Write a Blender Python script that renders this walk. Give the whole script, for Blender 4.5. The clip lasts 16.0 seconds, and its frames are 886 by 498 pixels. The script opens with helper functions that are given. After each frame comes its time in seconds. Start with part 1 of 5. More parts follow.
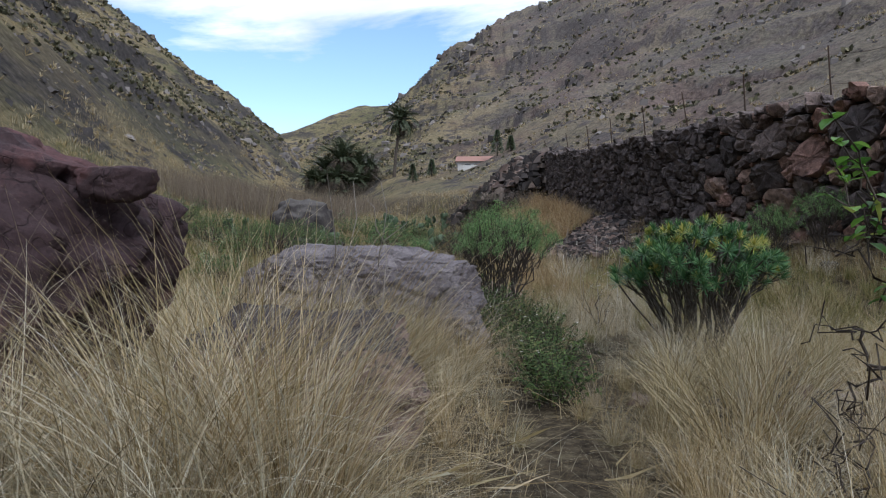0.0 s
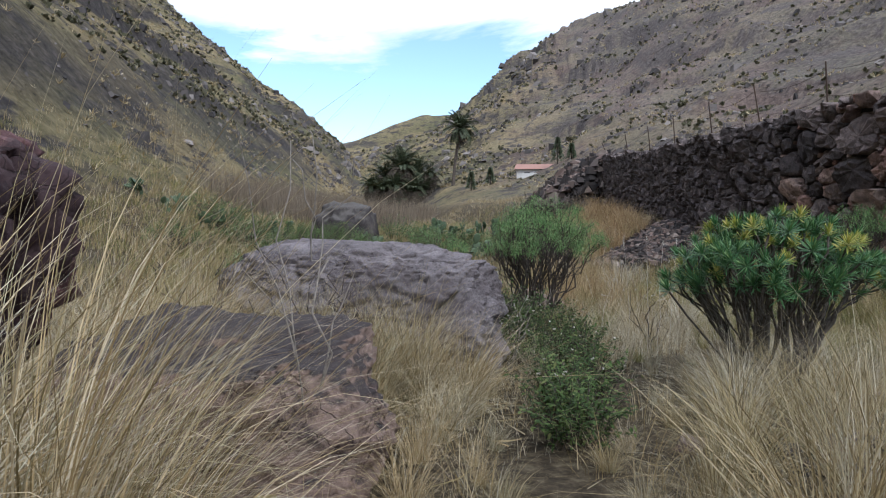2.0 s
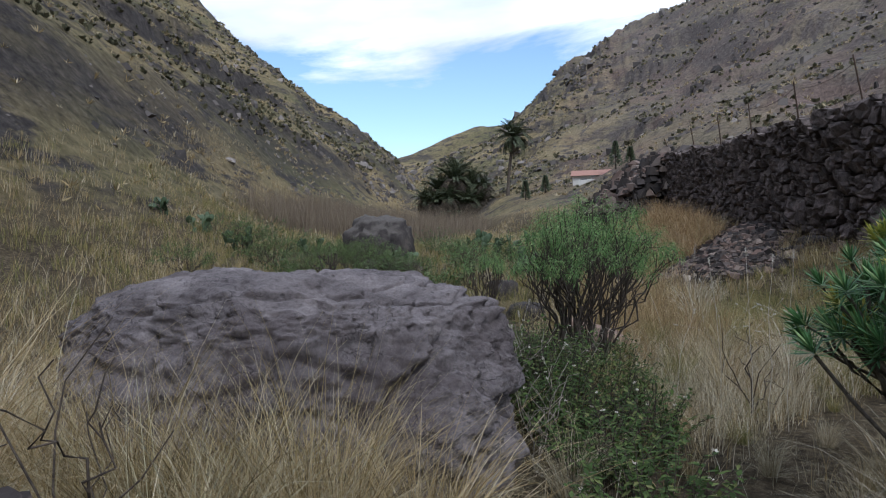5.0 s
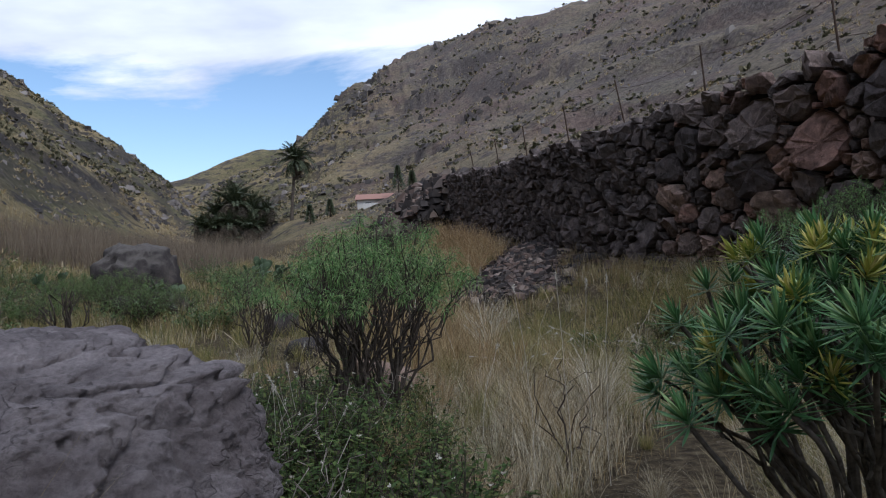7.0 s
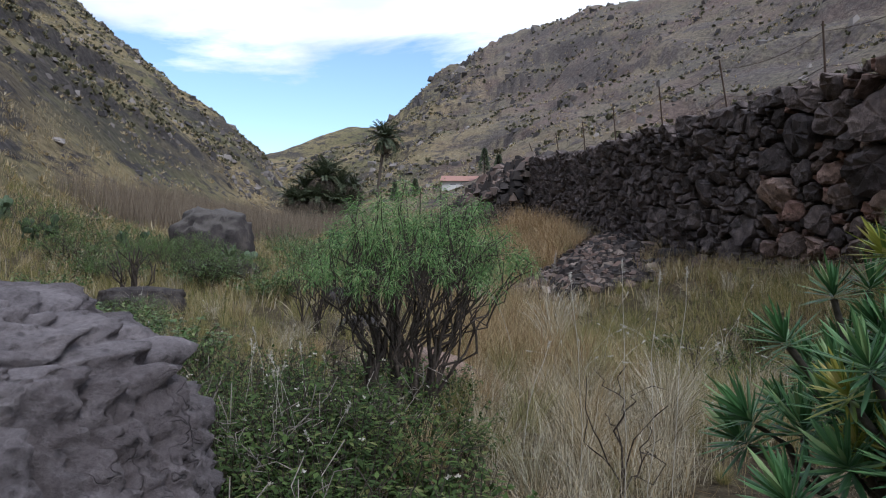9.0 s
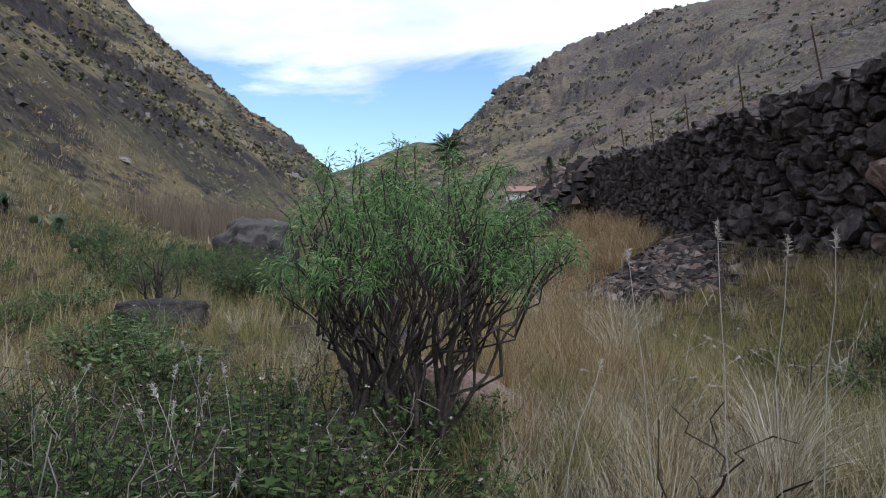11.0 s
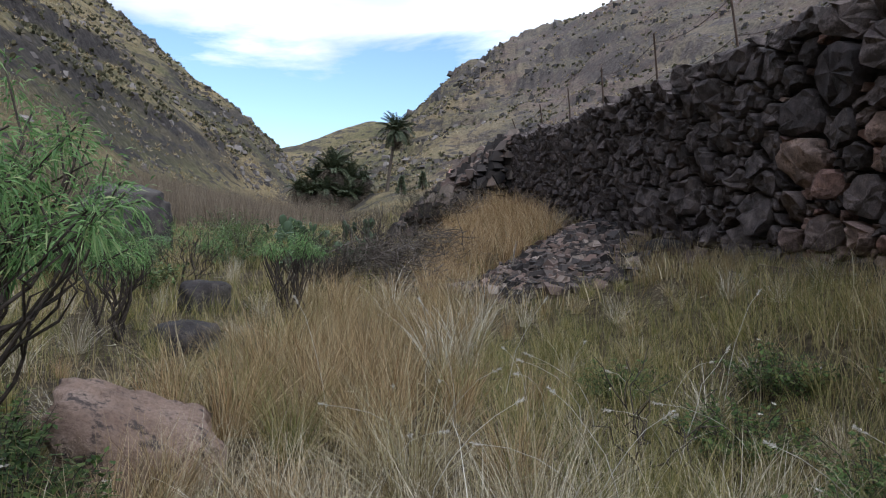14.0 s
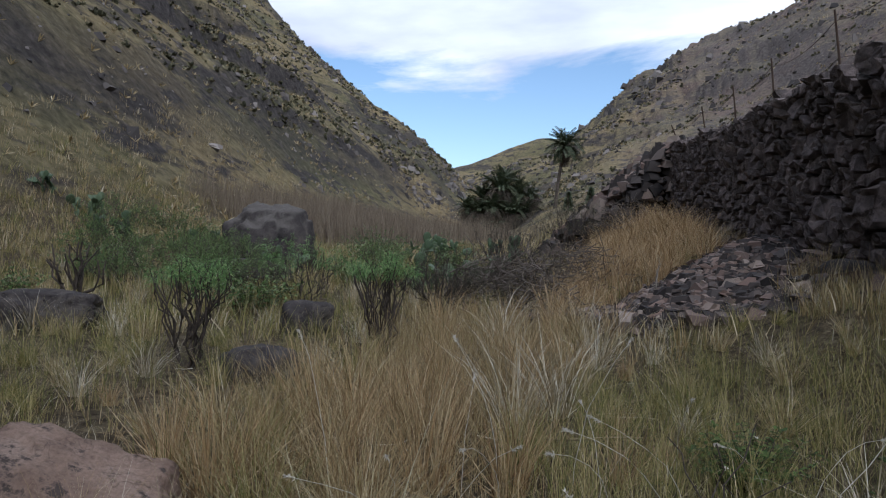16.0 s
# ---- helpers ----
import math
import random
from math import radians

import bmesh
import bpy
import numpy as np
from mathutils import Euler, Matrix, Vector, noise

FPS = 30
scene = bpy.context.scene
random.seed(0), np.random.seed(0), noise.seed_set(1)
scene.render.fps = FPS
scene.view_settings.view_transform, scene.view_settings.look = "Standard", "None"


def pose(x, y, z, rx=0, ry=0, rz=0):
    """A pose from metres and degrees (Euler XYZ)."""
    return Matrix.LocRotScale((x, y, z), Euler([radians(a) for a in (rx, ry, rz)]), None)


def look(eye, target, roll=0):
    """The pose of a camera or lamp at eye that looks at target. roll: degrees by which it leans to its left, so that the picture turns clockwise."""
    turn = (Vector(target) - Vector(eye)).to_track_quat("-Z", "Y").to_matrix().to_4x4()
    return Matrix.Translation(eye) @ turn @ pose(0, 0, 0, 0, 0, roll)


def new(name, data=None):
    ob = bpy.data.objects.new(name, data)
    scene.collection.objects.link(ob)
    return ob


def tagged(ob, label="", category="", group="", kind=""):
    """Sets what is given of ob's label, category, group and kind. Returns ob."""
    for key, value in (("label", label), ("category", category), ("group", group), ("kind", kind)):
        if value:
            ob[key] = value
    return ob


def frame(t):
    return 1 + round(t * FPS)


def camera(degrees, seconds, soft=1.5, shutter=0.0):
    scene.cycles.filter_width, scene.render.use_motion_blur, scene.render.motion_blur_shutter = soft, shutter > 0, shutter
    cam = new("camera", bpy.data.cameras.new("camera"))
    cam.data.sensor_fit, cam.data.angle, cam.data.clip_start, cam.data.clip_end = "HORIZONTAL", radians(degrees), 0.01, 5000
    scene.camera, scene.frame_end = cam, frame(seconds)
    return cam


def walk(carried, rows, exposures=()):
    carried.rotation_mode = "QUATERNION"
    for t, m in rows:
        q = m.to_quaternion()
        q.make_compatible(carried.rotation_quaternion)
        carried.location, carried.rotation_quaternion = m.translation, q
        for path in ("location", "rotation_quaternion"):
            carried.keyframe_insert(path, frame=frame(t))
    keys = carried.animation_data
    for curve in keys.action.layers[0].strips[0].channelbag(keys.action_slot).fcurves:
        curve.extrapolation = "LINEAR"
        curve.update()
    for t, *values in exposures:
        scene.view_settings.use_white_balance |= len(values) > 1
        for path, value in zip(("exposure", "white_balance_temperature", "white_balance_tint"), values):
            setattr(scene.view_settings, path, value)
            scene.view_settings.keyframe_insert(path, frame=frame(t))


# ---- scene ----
# The camera and its walk: seconds, place, Euler angles in degrees
cam = camera(66.1, 16.0, soft=1.1)
PATH = [
    (0.0, -0.000, 0.001, 1.402, 86.63, 0.09, 0.00),
    (0.5, 0.089, 0.234, 1.372, 85.73, 1.10, -0.08),
    (1.0, 0.245, 0.557, 1.316, 85.58, 1.57, 2.02),
    (1.5, 0.334, 0.900, 1.250, 86.44, 0.16, 3.46),
    (2.0, 0.471, 1.297, 1.201, 87.43, -0.47, 5.16),
    (2.5, 0.549, 1.679, 1.205, 84.93, -0.05, 6.11),
    (3.0, 0.507, 2.012, 1.221, 85.43, 0.18, 3.93),
    (3.2, 0.486, 2.177, 1.224, 85.68, 0.01, 4.61),
    (5.3, 0.779, 4.198, 1.191, 88.61, 1.43, 10.19),
    (5.5, 0.772, 4.357, 1.187, 88.69, 1.31, 7.31),
    (6.0, 0.750, 4.775, 1.224, 92.26, 1.48, -0.85),
    (6.5, 0.760, 5.043, 1.238, 91.16, 2.47, -4.43),
    (7.0, 0.829, 5.258, 1.213, 89.85, 2.96, -7.74),
    (7.5, 0.854, 5.503, 1.227, 88.34, 2.27, -8.40),
    (8.0, 0.940, 5.688, 1.181, 89.41, -0.45, -3.19),
    (8.2, 0.978, 5.744, 1.169, 88.48, -0.92, -1.89),
    (10.3, 1.388, 6.829, 1.045, 89.13, -0.52, 0.91),
    (10.5, 1.399, 7.017, 1.017, 88.70, -0.38, 3.09),
    (11.0, 1.509, 7.471, 0.932, 89.83, 0.25, 4.98),
    (11.5, 1.582, 7.909, 0.906, 90.63, 0.10, 2.40),
    (12.0, 1.727, 8.184, 0.943, 90.07, 0.16, 4.97),
    (12.5, 2.026, 8.522, 0.929, 88.30, -1.22, 4.27),
    (13.0, 2.292, 8.824, 0.926, 89.99, -2.01, 1.58),
    (13.5, 2.617, 9.146, 0.934, 90.13, -1.48, 0.27),
    (14.0, 2.889, 9.401, 0.908, 88.45, -2.09, 1.03),
    (14.5, 3.040, 9.687, 0.899, 88.77, -1.89, 5.77),
    (15.0, 3.258, 9.974, 0.965, 88.94, -1.05, 10.10),
    (15.5, 3.496, 10.274, 0.925, 89.30, -1.78, 13.38),
    (16.0, 3.566, 10.546, 0.944, 89.39, -2.03, 15.46),
]
EXPOSURES = [(0.0, 0.87, 5800, 8), (0.5, 1.2, 5850, 8), (2.0, 1.2, 5800, 8), (3.2, 1.25, 5800, 8), (5.5, 0.66, 5750, 8), (6.5, 0.5, 5700, 9), (7.0, 0.55, 5750, 10), (8.0, 0.92, 5850, 10), (10.5, 0.86, 5700, 9), (12.5, 0.74, 5700, 9), (13.2, 0.96, 5750, 9), (14.5, 0.91, 5800, 8), (16.0, 0.59, 5750, 9)]
walk(cam, [(t, pose(x, y, z, a, b, c)) for t, x, y, z, a, b, c in PATH], EXPOSURES)

# ---- world, sun ----
SUN_EL, SUN_AZ = 48.0, 150.0  # degrees; the azimuth counts from +y towards +x


def build_world():
    w = bpy.data.worlds.new("sky")
    scene.world = w
    w.use_nodes = True
    n, l = w.node_tree.nodes, w.node_tree.links
    n.clear()
    sky = n.new("ShaderNodeTexSky")
    sky.sky_type, sky.sun_disc = "NISHITA", False
    sky.sun_elevation, sky.sun_rotation = radians(SUN_EL), radians(SUN_AZ)
    sky.air_density, sky.dust_density, sky.ozone_density = 1.0, 0.6, 1.5
    tc = n.new("ShaderNodeTexCoord")
    # direction divided by its height, so that the clouds lie on a flat deck
    sep = n.new("ShaderNodeSeparateXYZ")
    l.new(tc.outputs["Generated"], sep.inputs[0])
    hgt = n.new("ShaderNodeMath")
    hgt.operation = "ADD"
    hgt.inputs[1].default_value = 0.16
    l.new(sep.outputs["Z"], hgt.inputs[0])
    flat = n.new("ShaderNodeCombineXYZ")
    for axis in "XY":
        d = n.new("ShaderNodeMath")
        d.operation = "DIVIDE"
        l.new(sep.outputs[axis], d.inputs[0])
        l.new(hgt.outputs[0], d.inputs[1])
        l.new(d.outputs[0], flat.inputs[axis])
    mp = n.new("ShaderNodeMapping")
    mp.inputs["Location"].default_value = (3.1, -1.55, 0.0)
    mp.inputs["Scale"].default_value = (0.55, 0.8, 1.0)
    l.new(flat.outputs[0], mp.inputs["Vector"])
    big = n.new("ShaderNodeTexNoise")
    big.inputs["Scale"].default_value, big.inputs["Detail"].default_value = 1.25, 10.0
    big.inputs["Roughness"].default_value, big.inputs["Distortion"].default_value = 0.6, 0.25
    l.new(mp.outputs[0], big.inputs["Vector"])
    ramp = n.new("ShaderNodeValToRGB")
    ramp.color_ramp.elements[0].position, ramp.color_ramp.elements[1].position = 0.455, 0.57
    # more cover overhead than near the skyline
    cover = n.new("ShaderNodeMapRange")
    cover.inputs["From Min"].default_value, cover.inputs["From Max"].default_value = 0.185, 0.3
    cover.inputs["To Min"].default_value, cover.inputs["To Max"].default_value = -0.17, 0.13
    l.new(sep.outputs["Z"], cover.inputs["Value"])
    add = n.new("ShaderNodeMath")
    add.operation = "ADD"
    l.new(big.outputs["Fac"], add.inputs[0])
    l.new(cover.outputs[0], add.inputs[1])
    l.new(add.outputs[0], ramp.inputs["Fac"])
    shade = n.new("ShaderNodeTexNoise")
    shade.inputs["Scale"].default_value, shade.inputs["Detail"].default_value = 2.6, 6.0
    l.new(mp.outputs[0], shade.inputs["Vector"])
    tone = n.new("ShaderNodeValToRGB")
    tone.color_ramp.elements[0].position, tone.color_ramp.elements[1].position = 0.35, 0.62
    tone.color_ramp.elements[0].color = (4.5, 4.75, 5.7, 1)
    tone.color_ramp.elements[1].color = (7.3, 7.4, 7.9, 1)
    l.new(shade.outputs["Fac"], tone.inputs["Fac"])
    mix = n.new("ShaderNodeMixRGB")
    l.new(ramp.outputs["Color"], mix.inputs["Fac"])
    l.new(sky.outputs[0], mix.inputs["Color1"])
    l.new(tone.outputs["Color"], mix.inputs["Color2"])
    bg = n.new("ShaderNodeBackground")
    bg.inputs["Strength"].default_value = 0.1
    l.new(mix.outputs[0], bg.inputs["Color"])
    out = n.new("ShaderNodeOutputWorld")
    l.new(bg.outputs[0], out.inputs["Surface"])


build_world()
sun = new("sun", bpy.data.lights.new("sun", "SUN"))
sun.data.energy, sun.data.angle, sun.data.color = 1.0, radians(14), (1.0, 0.95, 0.88)
_a, _e = radians(SUN_AZ), radians(SUN_EL)
sun.matrix_world = look((0, 0, 60), (-60 * math.sin(_a), -60 * math.cos(_a), 60 - 60 * math.tan(_e)))


# ---- materials ----
def material(name, rough=0.85):
    m = bpy.data.materials.new(name)
    m.use_nodes = True
    p = m.node_tree.nodes["Principled BSDF"]
    p.inputs["Roughness"].default_value = rough
    p.inputs["Specular IOR Level"].default_value = 0.3
    return m, m.node_tree.nodes, m.node_tree.links, p


def noise_tex(n, l, scale, detail=5.0, rough=0.6, vec=None, stretch=None):
    t = n.new("ShaderNodeTexNoise")
    t.inputs["Scale"].default_value, t.inputs["Detail"].default_value, t.inputs["Roughness"].default_value = scale, detail, rough
    c = vec
    if c is None:
        c = n.new("ShaderNodeTexCoord").outputs["Object"]
    if stretch:
        mp = n.new("ShaderNodeMapping")
        mp.inputs["Scale"].default_value = stretch
        l.new(c, mp.inputs["Vector"])
        c = mp.outputs[0]
    l.new(c, t.inputs["Vector"])
    return t.outputs["Fac"]


def ramp_of(n, l, fac, stops):
    r = n.new("ShaderNodeValToRGB")
    e = r.color_ramp.elements
    while len(e) < len(stops):
        e.new(0.5)
    for k, (pos, col) in enumerate(stops):
        e[k].position, e[k].color = pos, (*col, 1)
    l.new(fac, r.inputs["Fac"])
    return r.outputs["Color"]


def blend(n, l, fac, a, b, mode="MIX"):
    m = n.new("ShaderNodeMixRGB")
    m.blend_type = mode
    for sock, v in (("Fac", fac), ("Color1", a), ("Color2", b)):
        if isinstance(v, (int, float)):
            m.inputs[sock].default_value = v
        elif isinstance(v, tuple):
            m.inputs[sock].default_value = (*v, 1)
        else:
            l.new(v, m.inputs[sock])
    return m.outputs["Color"]


def bump(n, l, p, height, strength, dist):
    b = n.new("ShaderNodeBump")
    b.inputs["Strength"].default_value, b.inputs["Distance"].default_value = strength, dist
    l.new(height, b.inputs["Height"])
    l.new(b.outputs[0], p.inputs["Normal"])


def rock_material(name, dark, mid, light, scale=3.0, patch=None, rnd=0.0, cut=0.52, spot=0.45, crust=None):
    """Weathered rock: two scales of tone, lichen or rust patches, pits."""
    m, n, l, p = material(name, 0.9)
    a = noise_tex(n, l, scale, 8, 0.65)
    col = ramp_of(n, l, a, [(0.3, dark), (0.5, mid), (0.72, light)])
    if patch:
        b = noise_tex(n, l, scale * spot, 6, 0.7)
        f = ramp_of(n, l, b, [(cut, (0, 0, 0)), (cut + 0.07, (1, 1, 1))])
        col = blend(n, l, f, col, patch)
    g = noise_tex(n, l, scale * 14, 6, 0.75)
    col = blend(n, l, 0.6, col, ramp_of(n, l, g, [(0.3, (0.3, 0.3, 0.3)), (0.55, (0.95, 0.95, 0.95)), (0.75, (1.25, 1.25, 1.25))]), "MULTIPLY")
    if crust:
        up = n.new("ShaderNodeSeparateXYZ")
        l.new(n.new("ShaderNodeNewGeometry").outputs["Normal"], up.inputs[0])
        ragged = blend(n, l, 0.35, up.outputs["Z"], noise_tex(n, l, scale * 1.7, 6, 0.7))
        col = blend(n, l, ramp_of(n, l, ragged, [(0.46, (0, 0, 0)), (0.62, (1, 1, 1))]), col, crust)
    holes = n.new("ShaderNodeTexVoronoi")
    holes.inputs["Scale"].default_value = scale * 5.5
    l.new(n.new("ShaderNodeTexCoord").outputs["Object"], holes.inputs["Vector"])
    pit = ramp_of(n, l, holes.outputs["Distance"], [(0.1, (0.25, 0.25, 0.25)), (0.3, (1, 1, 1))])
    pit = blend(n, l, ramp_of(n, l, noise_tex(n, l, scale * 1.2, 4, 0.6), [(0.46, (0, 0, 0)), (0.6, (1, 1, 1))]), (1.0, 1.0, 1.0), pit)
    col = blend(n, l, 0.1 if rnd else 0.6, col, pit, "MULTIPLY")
    warp = n.new("ShaderNodeTexNoise")
    warp.inputs["Scale"].default_value, warp.inputs["Detail"].default_value = scale * 0.8, 4.0
    tc = n.new("ShaderNodeTexCoord").outputs["Object"]
    l.new(tc, warp.inputs["Vector"])
    vor = n.new("ShaderNodeTexVoronoi")
    vor.feature = "DISTANCE_TO_EDGE"
    vor.inputs["Scale"].default_value = scale * 0.9
    l.new(blend(n, l, 0.8, tc, warp.outputs["Color"], "LINEAR_LIGHT"), vor.inputs["Vector"])
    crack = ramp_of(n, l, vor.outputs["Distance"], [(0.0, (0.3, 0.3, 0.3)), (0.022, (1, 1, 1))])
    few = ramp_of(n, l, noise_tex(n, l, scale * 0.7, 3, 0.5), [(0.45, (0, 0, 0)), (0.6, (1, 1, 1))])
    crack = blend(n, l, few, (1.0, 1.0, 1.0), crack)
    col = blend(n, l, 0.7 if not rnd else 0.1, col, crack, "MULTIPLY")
    if rnd:
        oi = n.new("ShaderNodeObjectInfo").outputs["Random"]
        col = blend(n, l, rnd, col, ramp_of(n, l, oi, [(0.0, (0.45, 0.45, 0.48)), (0.35, (0.85, 0.84, 0.86)), (0.65, (1.25, 1.14, 1.08)), (0.85, (1.75, 1.22, 1.05)), (1.0, (2.2, 1.95, 1.75))]), "MULTIPLY")
    l.new(col, p.inputs["Base Color"])
    h = blend(n, l, 0.3, blend(n, l, 0.25, blend(n, l, 0.6, a, g), crack), pit)
    bump(n, l, p, h, 1.0, 0.07)
    return m


# ---- the lie of the land ----
def lerp_table(y, table):
    if y <= table[0][0]:
        return table[0][1]
    for (a, u), (b, v) in zip(table, table[1:]):
        if y <= b:
            return u + (v - u) * (y - a) / (b - a)
    return table[-1][1]


def smooth(a, b, v):
    t = min(1.0, max(0.0, (v - a) / (b - a)))
    return t * t * (3 - 2 * t)


FLOOR = ((-300, 9.0), (-60, 2.5), (-10, 0.25), (0, 0.0), (5, -0.2), (8, -0.4), (11, -0.5), (16, -0.45), (20, -0.3), (26, 0.05), (31, 0.3), (45, 0.65), (55, 0.9), (80, 1.4), (130, 2.4), (165, 6.5), (223, 12.0), (330, 16.0), (700, 40.0))
WALL_FOOT = ((0, 0.55), (12, 0.5), (17, 0.55), (20, 0.6), (23, 0.95), (27, 1.3), (31, 1.75), (38, 2.1), (60, 2.6))
WALL_X0, WALL_K, WALL_TOP = 10.89, -0.2035, 3.72


def wall_x(y):
    return WALL_X0 + WALL_K * y


def wall_top(y):
    return WALL_TOP + 0.13 * smooth(17, 13, y) + 0.22 * smooth(27, 31, y)


# rise of the far valley side above its foot: gentle scree, cliffs, then a shoulder
def ledges(h, nz, step, amount):
    """Breaks an even slope into scree and low cliffs."""
    q = (h + 3.5 * nz) / step
    f = q - math.floor(q)
    return amount * (smooth(0.3, 0.46, f) - f)


SIDE = ((0, 0), (10, 4.5), (20, 11), (40, 21), (60, 31), (66, 36), (68, 39.5), (75, 45), (77, 48.5), (86, 54.5), (92, 59.5), (104, 62), (120, 61), (134, 63.5), (149, 70.5), (188, 93), (600, 300))
# the western side is steeper towards its crest
WEST = ((0, 0), (21, 17.0), (42, 32.5), (66, 51.5), (79, 61.5), (87, 69), (91, 76), (97, 83), (130, 109), (300, 240))


def land(x, y, rough=True):
    """Height of the ground."""
    z = lerp_table(y, FLOOR)
    wx = wall_x(y) if y < 45 else wall_x(45) - 0.25 * (y - 45)
    # bank below the terrace wall, then the terrace behind it
    foot = max(z, lerp_table(y, WALL_FOOT))
    z += (foot - z) * smooth(wx - 3.6, wx - 0.35, x)
    soft = lerp_table(y, ((31, 0.55), (36, 3.0), (60, 9.0)))
    top = max(foot, lerp_table(y, ((31, WALL_TOP), (36.5, 3.75), (40, 3.2), (60, 3.4), (110, 6.2), (200, 11.0))))
    z += (top - z) * smooth(wx + 0.12, wx + 0.12 + soft, x)
    # left bank and the two valley sides
    left = -x - (4.5 + 0.1 * max(y, -40))
    if left > 0:
        z += 0.16 * min(left, 9)
    dl = (-8.5 - 0.135 * max(y, -60)) - x
    dr = x - (22 - 0.25 * max(y, -60) - 0.16 * max(0, y - 120))
    nz = 0.0
    if rough and (dl > -6 or dr > -6):
        nz = noise.fractal(Vector((x * 0.03, y * 0.03, 0.7)), 0.9, 2.1, 6)
    if dl > 0:
        gully = noise.ridged_multi_fractal(Vector((x * 0.016, y * 0.03, 3.1)), 1.0, 2.2, 4, 1.0, 2.0) if rough else 1.0
        crest = smooth(236, 224, y - 0.1 * dl)
        z += (lerp_table(dl + nz * 1.5, WEST) * smooth(-4, 14, dl) + ledges(0.79 * dl, nz, 7.5, 2.6) * smooth(6, 26, dl) * smooth(-0.25, 0.3, noise.noise(Vector((x * 0.03, y * 0.03, 6.6)))) + (nz * 2.6 + gully * 1.6 - 1.6) * smooth(2, 30, dl)) * (0.12 + 0.88 * crest)
    if dr > 0:
        gully = noise.ridged_multi_fractal(Vector((x * 0.02, y * 0.014, 9.1)), 1.0, 2.2, 4, 1.0, 2.0) if rough else 1.0
        h = lerp_table(dr + nz * 2.5, SIDE) * (0.8 + 0.2 * smooth(150, 235, y))
        h += ledges(h, nz, 8.0, 2.6) * smooth(6, 26, dr) * smooth(-0.25, 0.3, noise.noise(Vector((x * 0.03, y * 0.03, 2.6))))
        z += h * smooth(345, 285, y) + (nz * 3.0 + gully * 2.2 - 2.2) * smooth(2, 30, dr)
    # the low ridge that closes the valley
    if y > 235:
        ridge = lerp_table(x, ((-300, 8), (-95, 20), (-78, 30), (-58, 36), (-36, 43), (-20, 43), (40, 50)))
        z = max(z, ridge * math.exp(-((y - 335) / 55.0) ** 2) + 8 + nz * 2.5)
    if rough and abs(x) < 40 and -20 < y < 70:
        z += 0.05 * noise.fractal(Vector((x * 0.8, y * 0.8, 5.0)), 1.0, 2.0, 4)
    return z


# ---- mesh tools ----
def part(name, data, mat, parent, label=""):
    """One mesh object under a thing or under a part."""
    if isinstance(data, bmesh.types.BMesh):
        me = bpy.data.meshes.new(name)
        data.to_mesh(me)
        data.free()
        data = me
    if mat and not data.materials:
        data.materials.append(mat)
    ob = new(name, data)
    ob.parent = parent
    return tagged(ob, label)


def thing(name, place, label, category, group="", kind="", data=None, turn=0.0):
    ob = new(name, data)
    ob.matrix_basis = pose(*place, 0, 0, turn)
    return tagged(ob, label, category, group, kind)


def mesh_from(name, verts, faces, mat=None, smooth_faces=False):
    """A mesh from arrays of vertices (n, 3) and quads (m, 4)."""
    v, f = np.asarray(verts, dtype=np.float32), np.asarray(faces, dtype=np.int32)
    me = bpy.data.meshes.new(name)
    me.vertices.add(len(v))
    me.vertices.foreach_set("co", v.ravel())
    me.loops.add(f.size)
    me.loops.foreach_set("vertex_index", f.ravel())
    me.polygons.add(len(f))
    me.polygons.foreach_set("loop_start", np.arange(0, f.size, f.shape[1], dtype=np.int32))
    me.polygons.foreach_set("loop_total", np.full(len(f), f.shape[1], dtype=np.int32))
    me.polygons.foreach_set("use_smooth", np.full(len(f), smooth_faces, dtype=bool))
    me.update(calc_edges=True)
    if mat:
        me.materials.append(mat)
    return me


def ribbons(pts, half):
    """Vertices and quads of many ribbons: centre lines (n, s, 3) and half-width vectors (n, s, 3)."""
    n, s, _ = pts.shape
    v = np.stack([pts - half, pts + half], 2).reshape(n * s * 2, 3)
    base = (np.arange(n) * s * 2)[:, None] + (np.arange(s - 1) * 2)[None, :]
    f = np.stack([base, base + 1, base + 3, base + 2], -1).reshape(-1, 4)
    return v, f


def blades(rng, base, length, az, lean, bend, width, segs=4):
    """Grass blades: they start at base, lean from the upright by lean and bend over by bend (radians)."""
    n = len(base)
    s = np.linspace(0, 1, segs + 1)
    th = lean[:, None] + bend[:, None] * s[None, :] ** 1.3
    az2 = az[:, None] + rng.normal(0, 0.22, n)[:, None] * s[None, :] * 2
    d = np.stack([np.sin(th) * np.cos(az2), np.sin(th) * np.sin(az2), np.cos(th)], -1)
    step = d[:, :-1] * (length / segs)[:, None, None]
    pts = np.concatenate([np.zeros((n, 1, 3)), np.cumsum(step, 1)], 1) + base[:, None, :]
    tw = az + np.pi / 2 + rng.normal(0, 0.7, n)
    side = np.stack([np.cos(tw), np.sin(tw), rng.normal(0, 0.15, n)], -1)
    w = width[:, None] * (1 - 0.93 * s[None, :] ** 1.6) * 0.5
    return ribbons(pts, side[:, None, :] * w[:, :, None])


